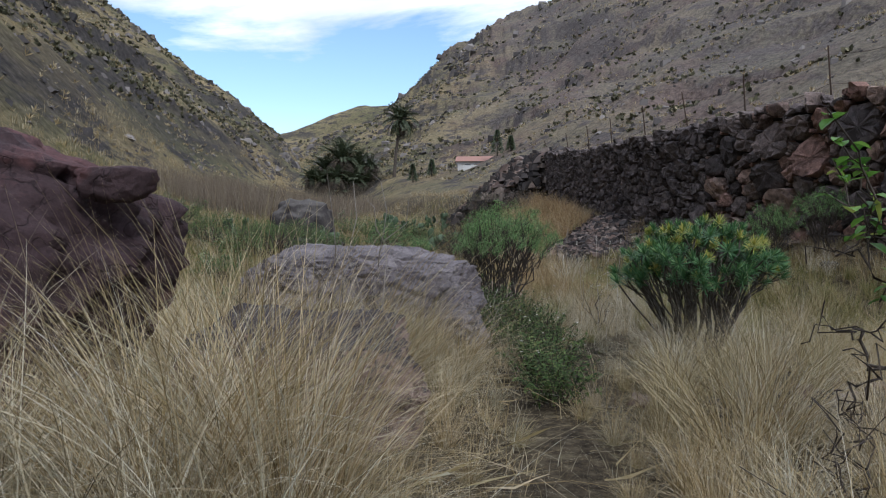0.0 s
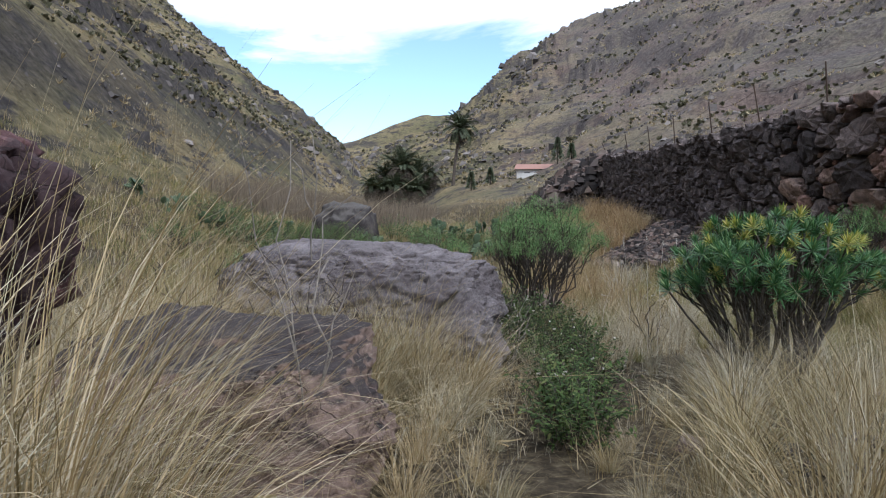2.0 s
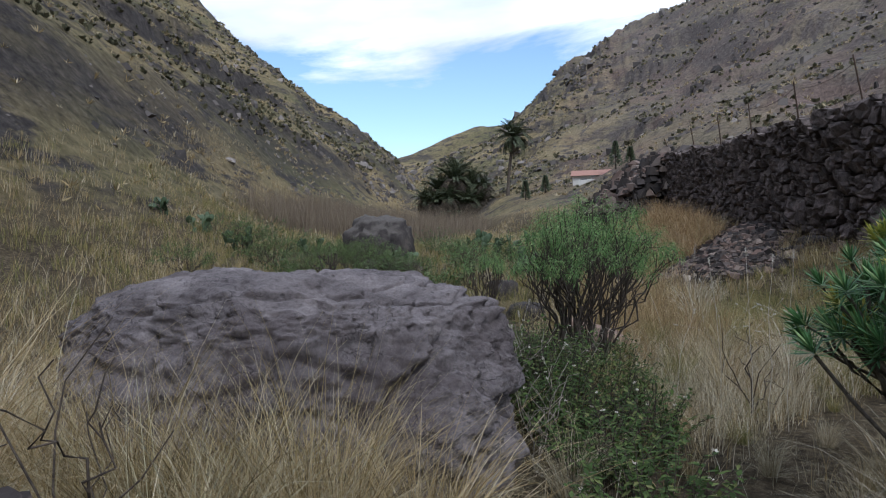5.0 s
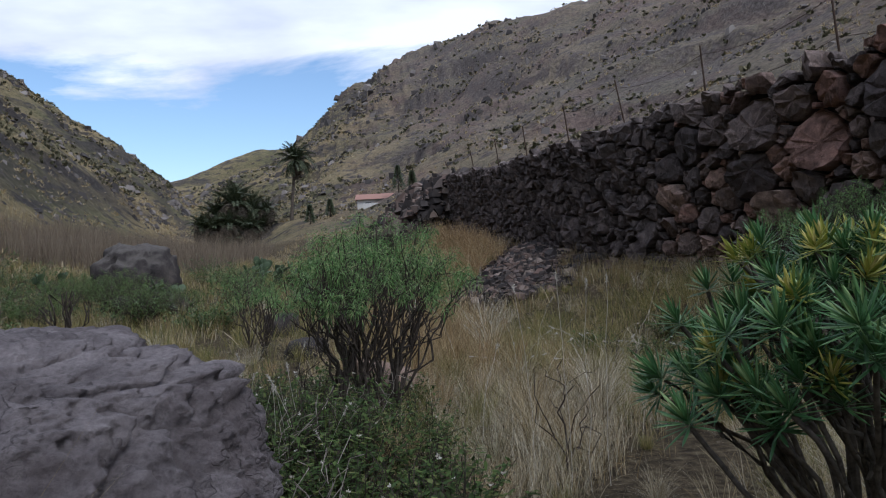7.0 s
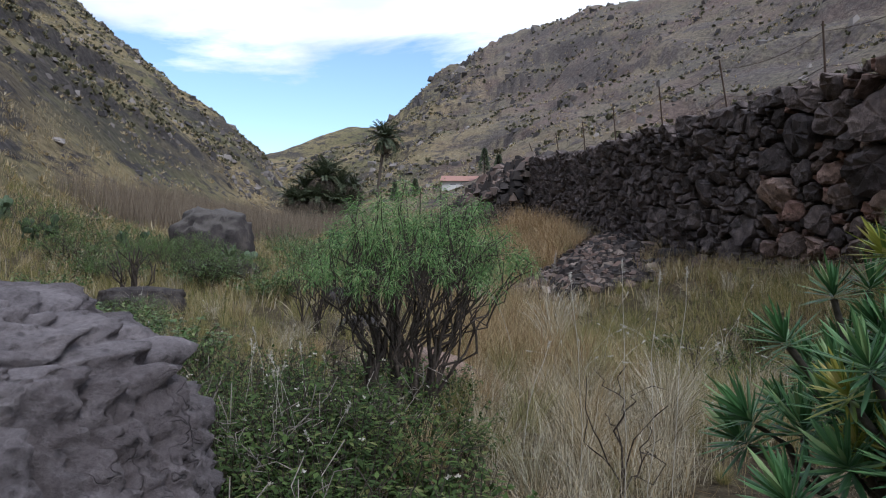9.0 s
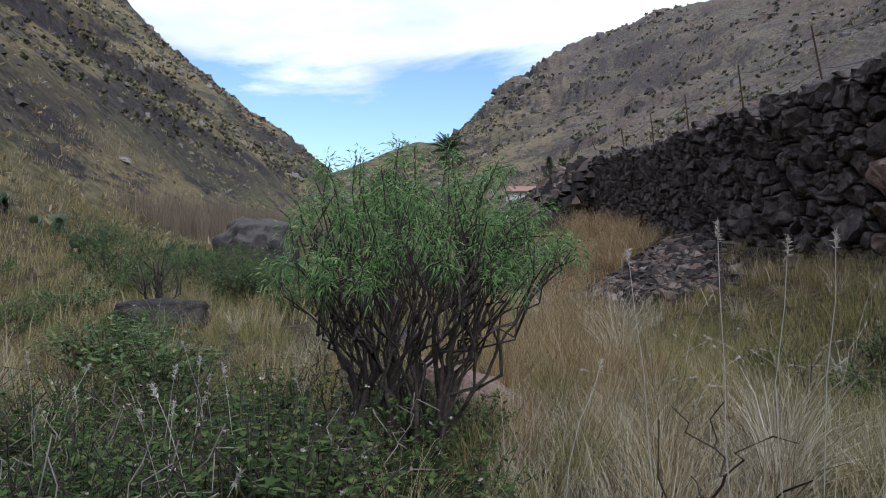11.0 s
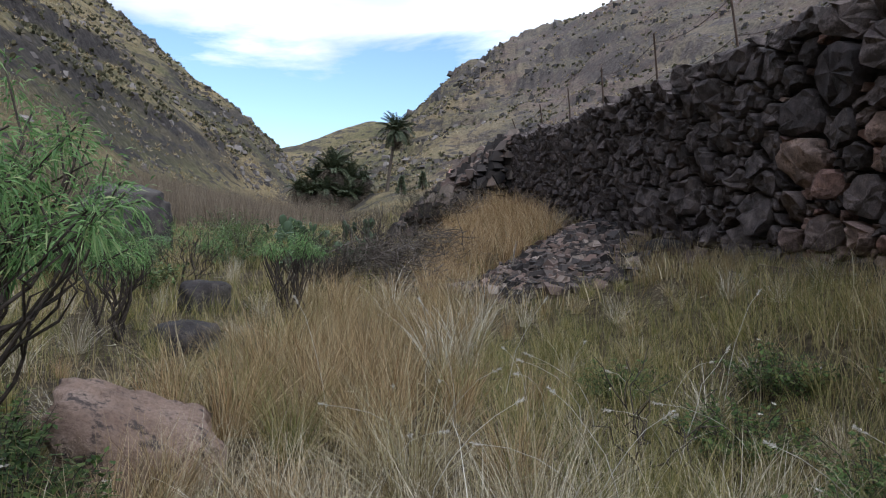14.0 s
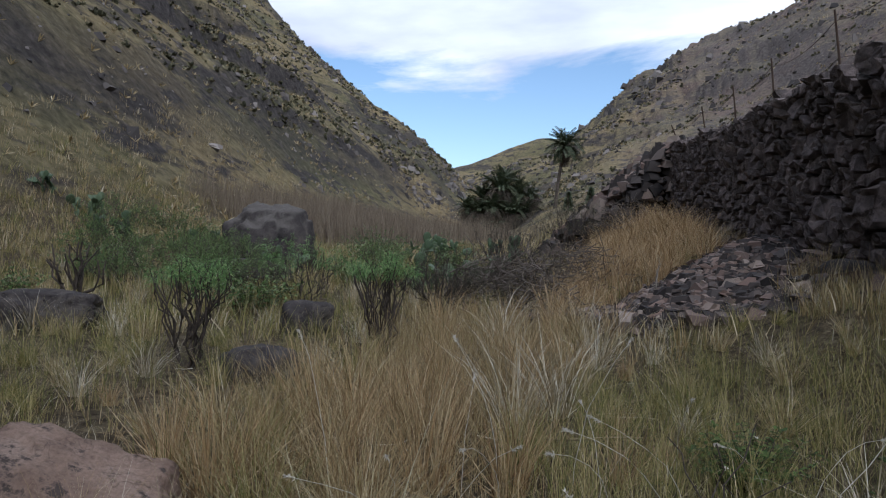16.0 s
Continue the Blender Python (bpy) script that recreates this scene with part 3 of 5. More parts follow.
def stone_mesh(rng, poly, proud):
    """A rough stone that fills a cell: a worn rim, a broken face and flanks that run back into the wall."""
    n = len(poly)
    cx, cy = sum(p[0] for p in poly) / n, sum(p[1] for p in poly) / n
    # more corners, so that the rim is uneven
    rim = []
    for (ax, ay), (bx, by) in zip(poly, poly[1:] + poly[:1]):
        rim.append((ax, ay))
        if math.hypot(bx - ax, by - ay) > 0.14:
            rim.append(((ax + bx) / 2 + rng.normal(0, 0.02), (ay + by) / 2 + rng.normal(0, 0.02)))
    n = len(rim)
    size = max(math.hypot(p[0] - cx, p[1] - cy) for p in rim)
    tilt = rng.normal(0, 0.26, 2)
    phase, lobes = rng.uniform(0, 6.28), int(rng.integers(2, 5))
    worn = rng.uniform(0.04, 0.15)
    gap = 0.012 + 0.01 * rng.random()
    verts = []
    rings = ((1.0, -0.16), (1.0, -0.03), (0.955, proud * 0.8), (0.62, proud))
    for k, (s, out) in enumerate(rings):
        for j, (x, y) in enumerate(rim):
            dx, dy = x - cx, y - cy
            d = max(1e-4, math.hypot(dx, dy))
            cut = (gap + (0.06 * size if d > 0.85 * size else 0)) / d if k < 3 else 0
            f = s * (1 - cut) * (1 - worn * max(0.0, math.sin(lobes * math.atan2(dy, dx) + phase)))
            bumpy = rng.normal(0, 0.24 * proud) if k > 1 else 0
            o = out + bumpy + ((tilt[0] * dx + tilt[1] * dy) * s if k > 1 else 0)
            verts.append(wall_point(cx + dx * f, cy + dy * f, o))
    verts.append(wall_point(cx + rng.normal(0, 0.1 * size), cy + rng.normal(0, 0.1 * size), proud * rng.uniform(0.8, 1.1)))
    o = wall_point(cx, cy)
    faces = []
    for k in range(3):
        for j in range(n):
            j2 = (j + 1) % n
            faces.append((k * n + j2, k * n + j, (k + 1) * n + j, (k + 1) * n + j2))
    for j in range(n):
        faces.append((3 * n + (j + 1) % n, 3 * n + j, 4 * n))
    me = bpy.data.meshes.new("stone")
    me.from_pydata([v - o for v in verts], [], faces)
    me.polygons.foreach_set("use_smooth", [False] * len(faces))
    me.materials.append(MAT_STONE)
    return me, o


def build_wall():
    rng = np.random.default_rng(4)
    # backing slab behind the stones, its colour painted dark as shade in the gaps
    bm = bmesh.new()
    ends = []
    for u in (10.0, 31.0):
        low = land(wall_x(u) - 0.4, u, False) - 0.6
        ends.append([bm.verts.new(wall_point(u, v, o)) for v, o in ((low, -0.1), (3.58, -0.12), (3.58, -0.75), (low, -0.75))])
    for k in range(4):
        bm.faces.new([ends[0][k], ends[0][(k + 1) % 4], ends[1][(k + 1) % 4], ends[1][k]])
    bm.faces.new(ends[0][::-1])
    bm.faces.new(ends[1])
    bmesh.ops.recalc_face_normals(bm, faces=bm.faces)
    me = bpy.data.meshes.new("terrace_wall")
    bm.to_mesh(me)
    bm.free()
    me.materials.append(MAT_CORE_SHADE)
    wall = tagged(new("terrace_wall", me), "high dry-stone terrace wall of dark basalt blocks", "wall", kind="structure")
    sites = stone_sites(rng)
    made = []
    for i, (u, v, r) in enumerate(sites):
        base = land(wall_x(u) - 0.5, u, False)
        top = wall_top(u) + 0.1 * noise.noise(Vector((u * 0.9, 0, 0)))
        if v + 0.3 * r > top or v < base - 0.15:
            continue
        poly = [(u - 1.2, v - 1.2), (u + 1.2, v - 1.2), (u + 1.2, v + 1.2), (u - 1.2, v + 1.2)]
        for j, (a, b, c) in enumerate(sites):
            du, dv = a - u, b - v
            if i == j or du * du + dv * dv > 4:
                continue
            # the cells of the diagram of powers
            lim = (a * a + b * b - c * c - u * u - v * v + r * r) / 2
            poly = clip_cell(poly, u, v, du, dv, lim)
            if len(poly) < 3:
                break
        if len(poly) < 3:
            continue
        # no stone reaches far above the coping
        poly = clip_cell(poly, u, v, 0, 1, top + 0.16 * rng.random())
        if len(poly) > 2:
            made.append((u, *stone_mesh(rng, poly, 0.04 + 0.2 * r * rng.uniform(0.5, 1.2) + 0.03 * rng.random())))
    made.sort(key=lambda s: s[0])
    rest_v, rest_f = [], []
    for k, (u, me, o) in enumerate(made):
        if k < 300:
            ob = part("stone", me, None, wall)
            ob.location = o
        else:
            start = len(rest_v)
            rest_v += [tuple(v.co + o) for v in me.vertices]
            rest_f += [tuple(start + i for i in f.vertices) for f in me.polygons]
            bpy.data.meshes.remove(me)
    if rest_f:
        me = bpy.data.meshes.new("small_stones")
        me.from_pydata(rest_v, [], rest_f)
        tagged(part("small_stones", me, MAT_STONE, wall), kind="stuff")
    print("STONES", len(made))


build_wall()


def scatter_stones(name, rng, places, sizes, mat, flat=0.55):
    """Many small broken stones as one mesh: boxes with every corner knocked about."""
    n = len(places)
    cube = np.array([(-1, -1, -1), (1, -1, -1), (1, 1, -1), (-1, 1, -1), (-1, -1, 1), (1, -1, 1), (1, 1, 1), (-1, 1, 1)], dtype=float)
    v = cube[None] * (1 + rng.normal(0, 0.22, (n, 8, 3)))
    v[:, 4:, :2] *= rng.uniform(0.45, 0.9, (n, 1, 1))
    v *= np.stack([rng.uniform(0.7, 1.3, n), rng.uniform(0.6, 1.1, n), rng.uniform(0.6, 1.2, n) * flat], -1)[:, None, :] * sizes[:, None, None]
    a = rng.uniform(0, 2 * np.pi, n)
    t = rng.normal(0, 0.3, n)
    ca, sa, ct, st = np.cos(a), np.sin(a), np.cos(t), np.sin(t)
    x, y, z = v[..., 0], v[..., 1], v[..., 2]
    x, z = x * ct[:, None] + z * st[:, None], -x * st[:, None] + z * ct[:, None]
    x, y = x * ca[:, None] - y * sa[:, None], x * sa[:, None] + y * ca[:, None]
    v = np.stack([x, y, z], -1) + np.asarray(places)[:, None, :]
    quads = np.array([(0, 3, 2, 1), (4, 5, 6, 7), (0, 1, 5, 4), (1, 2, 6, 5), (2, 3, 7, 6), (3, 0, 4, 7)])
    f = (np.arange(n) * 8)[:, None, None] + quads[None]
    return mesh_from(name, v.reshape(-1, 3), f.reshape(-1, 4), mat)


def build_talus():
    """Fan of loose stones that has slid from the foot of the wall."""
    rng = np.random.default_rng(8)
    pl, sz = [], []
    while len(pl) < 7000:
        t = rng.random() ** 0.75
        side = rng.normal(0, 0.55)
        w = 0.75 + 1.15 * t
        x, y = 6.1 - 2.5 * t + side * w * 0.88, 23.8 - 3.6 * t - side * w * 0.48
        if abs(side) > 1.15 or x > wall_x(y) - 0.1:
            continue
        r = 0.028 + 0.095 * rng.random() ** 3
        pl.append((x, y, land(x, y) + r * 0.35 + 0.2 * math.exp(-side * side * 3) * rng.random()))
        sz.append(r)
    me = scatter_stones("rubble_fan", rng, pl, np.array(sz), MAT_RUBBLE)
    tagged(new("rubble_fan", me), "fan of loose dark stones below the terrace wall", "rubble", kind="stuff")
    # broken end of the wall, and stones fallen along its foot
    pl, sz = [], []
    while len(pl) < 3000:
        u = rng.uniform(30.5, 38)
        k = (u - 30.5) / 7.5
        o = rng.normal(0.5, 0.5 + 0.9 * k)
        x = wall_x(u) - o
        h = max(0.0, (4.0 - 0.25 * k - 2.2 * smooth(0.75, 1.0, k)) - max(0.0, o) * 0.95 - land(x, u)) if o > -1 else 0
        r = 0.07 + 0.2 * rng.random() ** 2
        pl.append((x, u, land(x, u) + h * rng.random() ** 0.5 + r * 0.2))
        sz.append(r)
    me = scatter_stones("collapsed_wall", rng, pl, np.array(sz), MAT_RUBBLE, 0.8)
    tagged(new("collapsed_wall", me), "tumbled dark stones where the terrace wall has collapsed", "rubble", kind="stuff")
    pl, sz = [], []
    for _ in range(420):
        u = rng.uniform(11, 31)
        x = wall_x(u) - abs(rng.normal(0.15, 0.35)) - 0.05
        r = 0.04 + 0.16 * rng.random() ** 3
        pl.append((x, u, land(x, u) + r * 0.25))
        sz.append(r)
    for _ in range(260):
        a, b = rng.normal(3.35, 0.5), rng.normal(5.3, 0.9)
        r = 0.03 + 0.14 * rng.random() ** 2.5
        pl.append((a, b, land(a, b) + r * 0.25))
        sz.append(r)
    me = scatter_stones("fallen_stones", rng, pl, np.array(sz), MAT_RUBBLE)
    tagged(new("fallen_stones", me), "scattered grey and brown field stones in the grass", "stones", kind="stuff")


build_talus()


# ---- boulders ----
def boulder(name, place, size, mat, label, seed, turn=0.0, flat=0.35, box=3.0, layers=0.0, tilt=(0, 0), detail=5, under=0.0, ledge=0.0):
    """A weathered boulder: a squarish body with worn edges, ledges, cracks and pits."""
    bm = bmesh.new()
    bmesh.ops.create_icosphere(bm, subdivisions=detail, radius=1)
    off = Vector((seed * 7.3, seed * 3.1, seed * 1.7))
    for v in bm.verts:
        c = v.co
        k = (abs(c.x) ** box + abs(c.y) ** box + abs(c.z) ** box) ** (-1 / box)
        c = c * k
        n1 = noise.fractal(c * 1.1 + off, 1.0, 2.0, 3)
        n2 = noise.fractal(c * 4.5 + off, 0.9, 2.1, 5)
        cell = noise.voronoi(c * 2.1 + off)[0]
        crack = smooth(0.0, 0.09, cell[1] - cell[0])
        pit = smooth(0.12, 0.3, noise.voronoi(c * 7 + off)[0][0])
        n3 = noise.fractal(c * 13 + off, 0.8, 2.1, 4)
        s = 1 + 0.2 * n1 + 0.055 * n2 + 0.03 * n3 - 0.05 * (1 - crack) - 0.02 * (1 - pit)
        if layers:
            s += layers * 0.04 * math.sin(c.z * 13 + n1 * 9 + n2 * 3)
        if ledge:
            # thin beds that have broken away in steps
            q = 3.2 * noise.fractal(Vector((c.x * 1.3, c.y * 1.3, c.z * 3.4)) + off, 0.8, 2.2, 5) + 2.0 * c.z
            q -= math.floor(q)
            s += ledge * (smooth(0.0, 0.16, q) - q)
        c = c * s
        if c.z > flat:
            c.z = flat + (c.z - flat) * 0.45
        c.z += tilt[0] * c.x + tilt[1] * c.y
        if under and c.x > 0:
            c.x *= 1 - under * smooth(0.15, -0.7, c.z)
        v.co = Vector((c.x * size[0], c.y * size[1], c.z * size[2]))
    for f in bm.faces:
        f.smooth = True
    me = bpy.data.meshes.new(name)
    bm.to_mesh(me)
    bm.free()
    me.materials.append(mat)
    return thing(name, place, label, "rock", data=me, turn=turn)


boulder("boulder", (-3.52, 4.25, 1.0), (1.85, 0.85, 1.3), MAT_RED, "big weathered dark red volcanic boulder in the grass", 1, 4, 0.6, 3.2, 0.5, (-0.26, 0), 6, 0.38, 0.03)
boulder("boulder", (-1.88, 3.95, 1.56), (0.2, 0.17, 0.13), MAT_RED, "small dark red rock lying on a larger boulder", 12, 20, 0.5, 2.4, 0.4, (0, 0), 4)
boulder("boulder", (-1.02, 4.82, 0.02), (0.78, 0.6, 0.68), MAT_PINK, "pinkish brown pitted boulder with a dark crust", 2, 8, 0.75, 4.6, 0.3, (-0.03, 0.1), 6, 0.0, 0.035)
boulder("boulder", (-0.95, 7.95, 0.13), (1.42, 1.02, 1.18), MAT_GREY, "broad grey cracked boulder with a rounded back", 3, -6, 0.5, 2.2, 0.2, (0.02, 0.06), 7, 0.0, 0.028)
boulder("boulder", (1.23, 13.08, -0.5), (0.43, 0.34, 0.48), MAT_ORANGE, "ochre sandstone boulder with dark lichen spots", 4, 24, 0.62, 5.5, 0.15, (-0.26, 0.12))
boulder("boulder", (-5.45, 26.4, 0.12), (1.12, 1.0, 1.8), MAT_PALE_TOPPED, "large dark rock with a pale flat top", 5, 15, 0.8, 2.5, 0.4)
boulder("boulder", (-3.9, 17.9, -0.25), (0.75, 0.4, 0.42), MAT_DARK, "low dark rock half hidden in grass", 6, 10, 0.75, 2.3)
boulder("boulder", (-0.6, 18.9, -0.2), (0.36, 0.3, 0.34), MAT_DARK, "small dark rough rock in the grass", 7, 40, 0.75, 2.3, 0, (0, 0), 4)
boulder("boulder", (0.05, 16.5, -0.42), (0.42, 0.34, 0.3), MAT_DARK, "small dark rough rock in the grass", 8, 70, 0.75, 2.3, 0, (0, 0), 4)
boulder("boulder", (-4.3, 23.4, 0.05), (1.1, 0.6, 0.45), MAT_DARK, "low dark rock half hidden in grass", 9, 0, 0.75, 2.3, 0, (0, 0), 4)
boulder("boulder", (6.35, 20.6, 0.6), (0.4, 0.3, 0.34), MAT_DARK, "brown rock fallen from the terrace wall", 10, 30, 0.75, 2.3, 0, (0, 0), 4)
boulder("boulder", (2.9, 13.6, -0.62), (0.5, 0.3, 0.2), MAT_GREY, "flat grey stone sunk in the grass", 11, 5, 0.4, 2.8, 0, (0, 0), 4)


# ---- shrubs ----
def rosette_mesh(rng, mat, n=46, length=0.13, width=0.013):
    """A head of narrow fleshy leaves round a stem's end, which points along z."""
    s = Soup()
    for k in range(n):
        t = (k + 0.5) / n
        th = radians(6) + radians(88) * t ** 0.85 + rng.normal(0, 0.1)
        az = k * 2.39996 + rng.normal(0, 0.15)
        d = Vector((math.sin(th) * math.cos(az), math.sin(th) * math.sin(az), math.cos(th)))
        side = Vector((-math.sin(az), math.cos(az), 0))
        p = Vector((0, 0, 0.035 * (1 - t)))
        s.leaf(p, d, side, length * rng.uniform(0.7, 1.1), width * rng.uniform(0.8, 1.2), 0.12 * t, 0.3)
    return s.mesh("leaf_rosette", mat)


def build_succulent():
    rng = np.random.default_rng(21)
    x, y = 2.82, 7.45
    z = land(x, y) - 0.05
    bush = thing("succulent_shrub", (x, y, z), "rounded succulent shrub with yellowing leaf rosettes on bare stems", "shrub")
    tips = dome_tips(rng, 250, 0.92, 0.86, 0.64, 1.0, -0.08, 0.66)
    tips.sort(key=lambda t: math.atan2(t.y, t.x))
    s, ends = Soup(), []
    for i in range(13):
        g = tips[i * 250 // 13:(i + 1) * 250 // 13]
        c = sum(g, Vector()) / len(g)
        out = Vector((c.x, c.y, 0)).normalized()
        grow(s, rng, out * rng.uniform(0.03, 0.14), (out * rng.uniform(0.5, 0.9) + Vector((0, 0, 1))).normalized(), g, 0.03, 0.009, 0.48, 0.014, 6, ends)
    part("stem", s.mesh("stem", BARK, True), None, bush, "grey-brown forking bare stems")
    green = [rosette_mesh(rng, SUCC) for _ in range(3)]
    yellow = [rosette_mesh(rng, SUCC_Y, 40, 0.11) for _ in range(2)]
    for p, d in ends:
        old = rng.random() < (0.36 if p.z > 1.35 else 0.12)
        ob = part("leaf_rosette", (yellow if old else green)[int(rng.integers(2))], None, bush)
        up = (d + Vector((0, 0, 0.35))).normalized()
        ob.matrix_local = Matrix.Translation(p) @ up.to_track_quat("Z", "Y").to_matrix().to_4x4() @ Matrix.Scale(rng.uniform(0.75, 1.1), 4)


build_succulent()


def leaves_at(soup, rng, p, d, n, length, width, spread, droop, along=0.1, fuzz=0.0):
    for _ in range(n):
        v = (d + Vector(rng.normal(0, spread, 3))).normalized()
        side = v.orthogonal().normalized()
        side = (Matrix.Rotation(rng.uniform(0, 6.28), 3, v) @ side).normalized()
        soup.kite(p - d * (rng.random() * along) + v * (fuzz * rng.random()), v, side, length * rng.uniform(0.6, 1.2), width * rng.uniform(0.7, 1.2) * 1.25, droop)


def feathery_shrub(place, rx, ry, rz, zc, n_tips, label, seed, leaves=26, r0=0.05, bare=0.1, leaf_len=0.075, mat=None, lo=-0.05, stem_mat=None, tip_r=0.003, group="", stems=0, shell=0.5, along=0.26, splay=0.45, spread=0.9, fuzz=0.0, shift=0.0):
    rng = np.random.default_rng(seed)
    ob = thing("shrub", place, label, "shrub", group)
    tips = [t + Vector((shift, 0, 0)) for t in dome_tips(rng, n_tips, rx, ry, rz, zc, lo, shell)]
    # several stems rise from the root
    s, ends = Soup(), []
    k = stems or max(2, n_tips // 24)
    tips.sort(key=lambda t: math.atan2(t.y, t.x))
    for i in range(k):
        g = tips[i * n_tips // k:(i + 1) * n_tips // k]
        m = sum(g, Vector()) / len(g)
        b = Vector((m.x * 0.12 + rng.normal(0, 0.03), m.y * 0.12 + rng.normal(0, 0.03), 0))
        grow(s, rng, b, (Vector((m.x, m.y, 0)).normalized() * splay + Vector((0, 0, 1))).normalized(), g, r0 * 0.42, tip_r, 0.36, 0.034, 5, ends)
    part("stem", s.mesh("stem", stem_mat or TWIG, True), None, ob, "dark bare branching stems")
    c = Soup()
    for p, d in ends:
        if rng.random() > bare:
            leaves_at(c, rng, p, d, leaves, leaf_len, 0.0055, spread, 0.5, along, fuzz)
    part("foliage", c.mesh("foliage", mat or FEATHER), None, ob, "fine drooping green leaves")
    return ob


feathery_shrub((0.88, 11.35, land(0.88, 11.35) - 0.05), 0.93, 0.85, 0.76, 1.36, 240, "green feathery shrub with a dense crown on many dark bare stems", 31, 88, 0.074, 0.12, 0.05, None, -0.06, None, 0.003, "", 7, 0.55, 0.12, 0.95, 2.2, 0.085, 0.15)
feathery_shrub((-1.55, 20.6, land(-1.55, 20.6)), 0.9, 0.7, 0.5, 0.85, 90, "soft green feathery shrub in the valley floor", 32, 26, 0.04, 0.1, 0.1)
feathery_shrub((0.86, 17.85, land(0.86, 17.85)), 0.5, 0.45, 0.3, 0.95, 40, "young green shrub on slender upright stems", 33, 90, 0.05, 0.1, 0.05, None, 0.25, None, 0.005, "", 5, 0.6, 0.1, 0.35, 2.0, 0.08)
feathery_shrub((-0.7, 16.5, land(-0.7, 16.5)), 0.5, 0.45, 0.3, 0.85, 34, "young green shrub with thick dark forking stems", 34, 90, 0.055, 0.1, 0.05, None, 0.25, None, 0.006, "", 4, 0.6, 0.1, 0.6, 2.0, 0.08)
feathery_shrub((-4.6, 19.1, land(-4.6, 19.1)), 0.6, 0.5, 0.45, 0.75, 16, "leafless dark shrub with thick forking branches", 35, 2, 0.11, 0.95, 0.06, None, 0.1, None, 0.012)
feathery_shrub((6.5, 13.4, land(6.5, 13.4)), 0.62, 0.55, 0.5, 0.95, 100, "green feathery shrub at the foot of the terrace wall", 36, 40, 0.05, 0.05, 0.07, None, 0.0)
feathery_shrub((7.35, 13.2, land(7.35, 13.2)), 0.6, 0.5, 0.5, 0.95, 90, "green feathery shrub at the foot of the terrace wall", 37, 40, 0.05, 0.05, 0.07, None, 0.0)
feathery_shrub((1.9, 31.0, land(1.9, 31.0)), 1.5, 1.3, 1.1, 1.0, 160, "tangled olive-grey bush below the collapsed wall", 38, 18, 0.05, 0.2, 0.14, SCRUB)
feathery_shrub((0.9, 26.0, land(0.9, 26.0)), 1.3, 1.1, 0.9, 0.7, 170, "dark tangle of dry branches and leaves", 39, 12, 0.05, 0.4, 0.12, DARKSCRUB, -0.2)
feathery_shrub((0.55, 21.3, land(0.55, 21.3)), 1.0, 0.7, 0.7, 0.5, 190, "dark tangle of dry branches and leaves", 40, 14, 0.05, 0.4, 0.1, DARKSCRUB, -0.2)
feathery_shrub((1.6, 22.8, land(1.6, 22.8)), 1.0, 0.8, 0.75, 0.55, 170, "dark tangle of dry branches and leaves", 41, 10, 0.05, 0.5, 0.1, DARKSCRUB, -0.2)

for k, (gx, gy, gr) in enumerate(((-3.2, 22.2, 0.8), (-5.9, 21.4, 0.9), (-8.2, 23.6, 1.1), (-7.2, 26.2, 1.1), (-10.2, 26.2, 1.2), (-12.4, 29.0, 1.3), (-2.4, 26.4, 0.9), (-9.0, 20.2, 1.0), (-5.4, 16.4, 0.7), (-3.0, 15.6, 0.6), (-5.6, 24.6, 1.0), (-6.6, 25.0, 1.0), (-4.7, 22.6, 1.15), (-5.5, 23.3, 1.15), (-4.0, 21.6, 0.9), (-6.4, 22.8, 1.15), (-5.0, 24.0, 1.1))):
    feathery_shrub((gx, gy, land(gx, gy)), gr, gr * 0.9, gr * 0.55, gr * 0.55, 90, "low green bush in the valley floor", 42 + k, 26, 0.04, 0.05, 0.11, MEADOW, -0.2, None, 0.003, "green valley bushes")


def herb(place, r, h, label, seed, n_stems=26, leaf=0.035, wide=0.5, mat=None, group="leafy herbs", heads=0.06):
    """A leafy herb: thin stems with pairs of small oval leaves, and dry seed heads on some."""
    rng = np.random.default_rng(seed)
    ob = thing("leafy_herb", place, label, "plant", group)
    s, c, fl = Soup(), Soup(), Soup()
    for _ in range(n_stems):
        a, q = rng.uniform(0, 6.283), r * math.sqrt(rng.random())
        b = Vector((q * 0.45 * math.cos(a), q * 0.45 * math.sin(a), 0))
        hh = h * rng.uniform(0.55, 1.05) * (1 - 0.35 * (q / r) ** 2)
        e = Vector((q * math.cos(a), q * math.sin(a), hh))
        pts = curve_pts(b, Vector((0, 0, 1)), e, 6, rng, 0.012)
        s.tube(pts, [0.004 - 0.0004 * k for k in range(7)], 4)
        for k in range(2, 7):
            for _ in range(int(rng.integers(3, 7))):
                p = pts[k - 1].lerp(pts[k], rng.random())
                v = Vector((rng.normal(), rng.normal(), rng.uniform(-0.3, 0.7))).normalized()
                side = v.cross(Vector((0, 0, 1))).normalized()
                c.kite(p, v, side, leaf * rng.uniform(0.6, 1.4), leaf * wide * rng.uniform(0.8, 1.3), 0.2)
        if rng.random() < heads:
            for _ in range(5):
                v = Vector((rng.normal(), rng.normal(), rng.uniform(-0.2, 1))).normalized()
                fl.kite(e, v, v.orthogonal().normalized(), 0.02, 0.012)
    tagged(part("stem", s.mesh("stem", TWIG), None, ob), kind="stuff")
    part("foliage", c.mesh("foliage", mat or HERB), None, ob)
    if fl.f:
        tagged(part("seed_head", fl.mesh("seed_head", FLUFF), None, ob, "pale dry seed heads"), kind="stuff")
    return ob


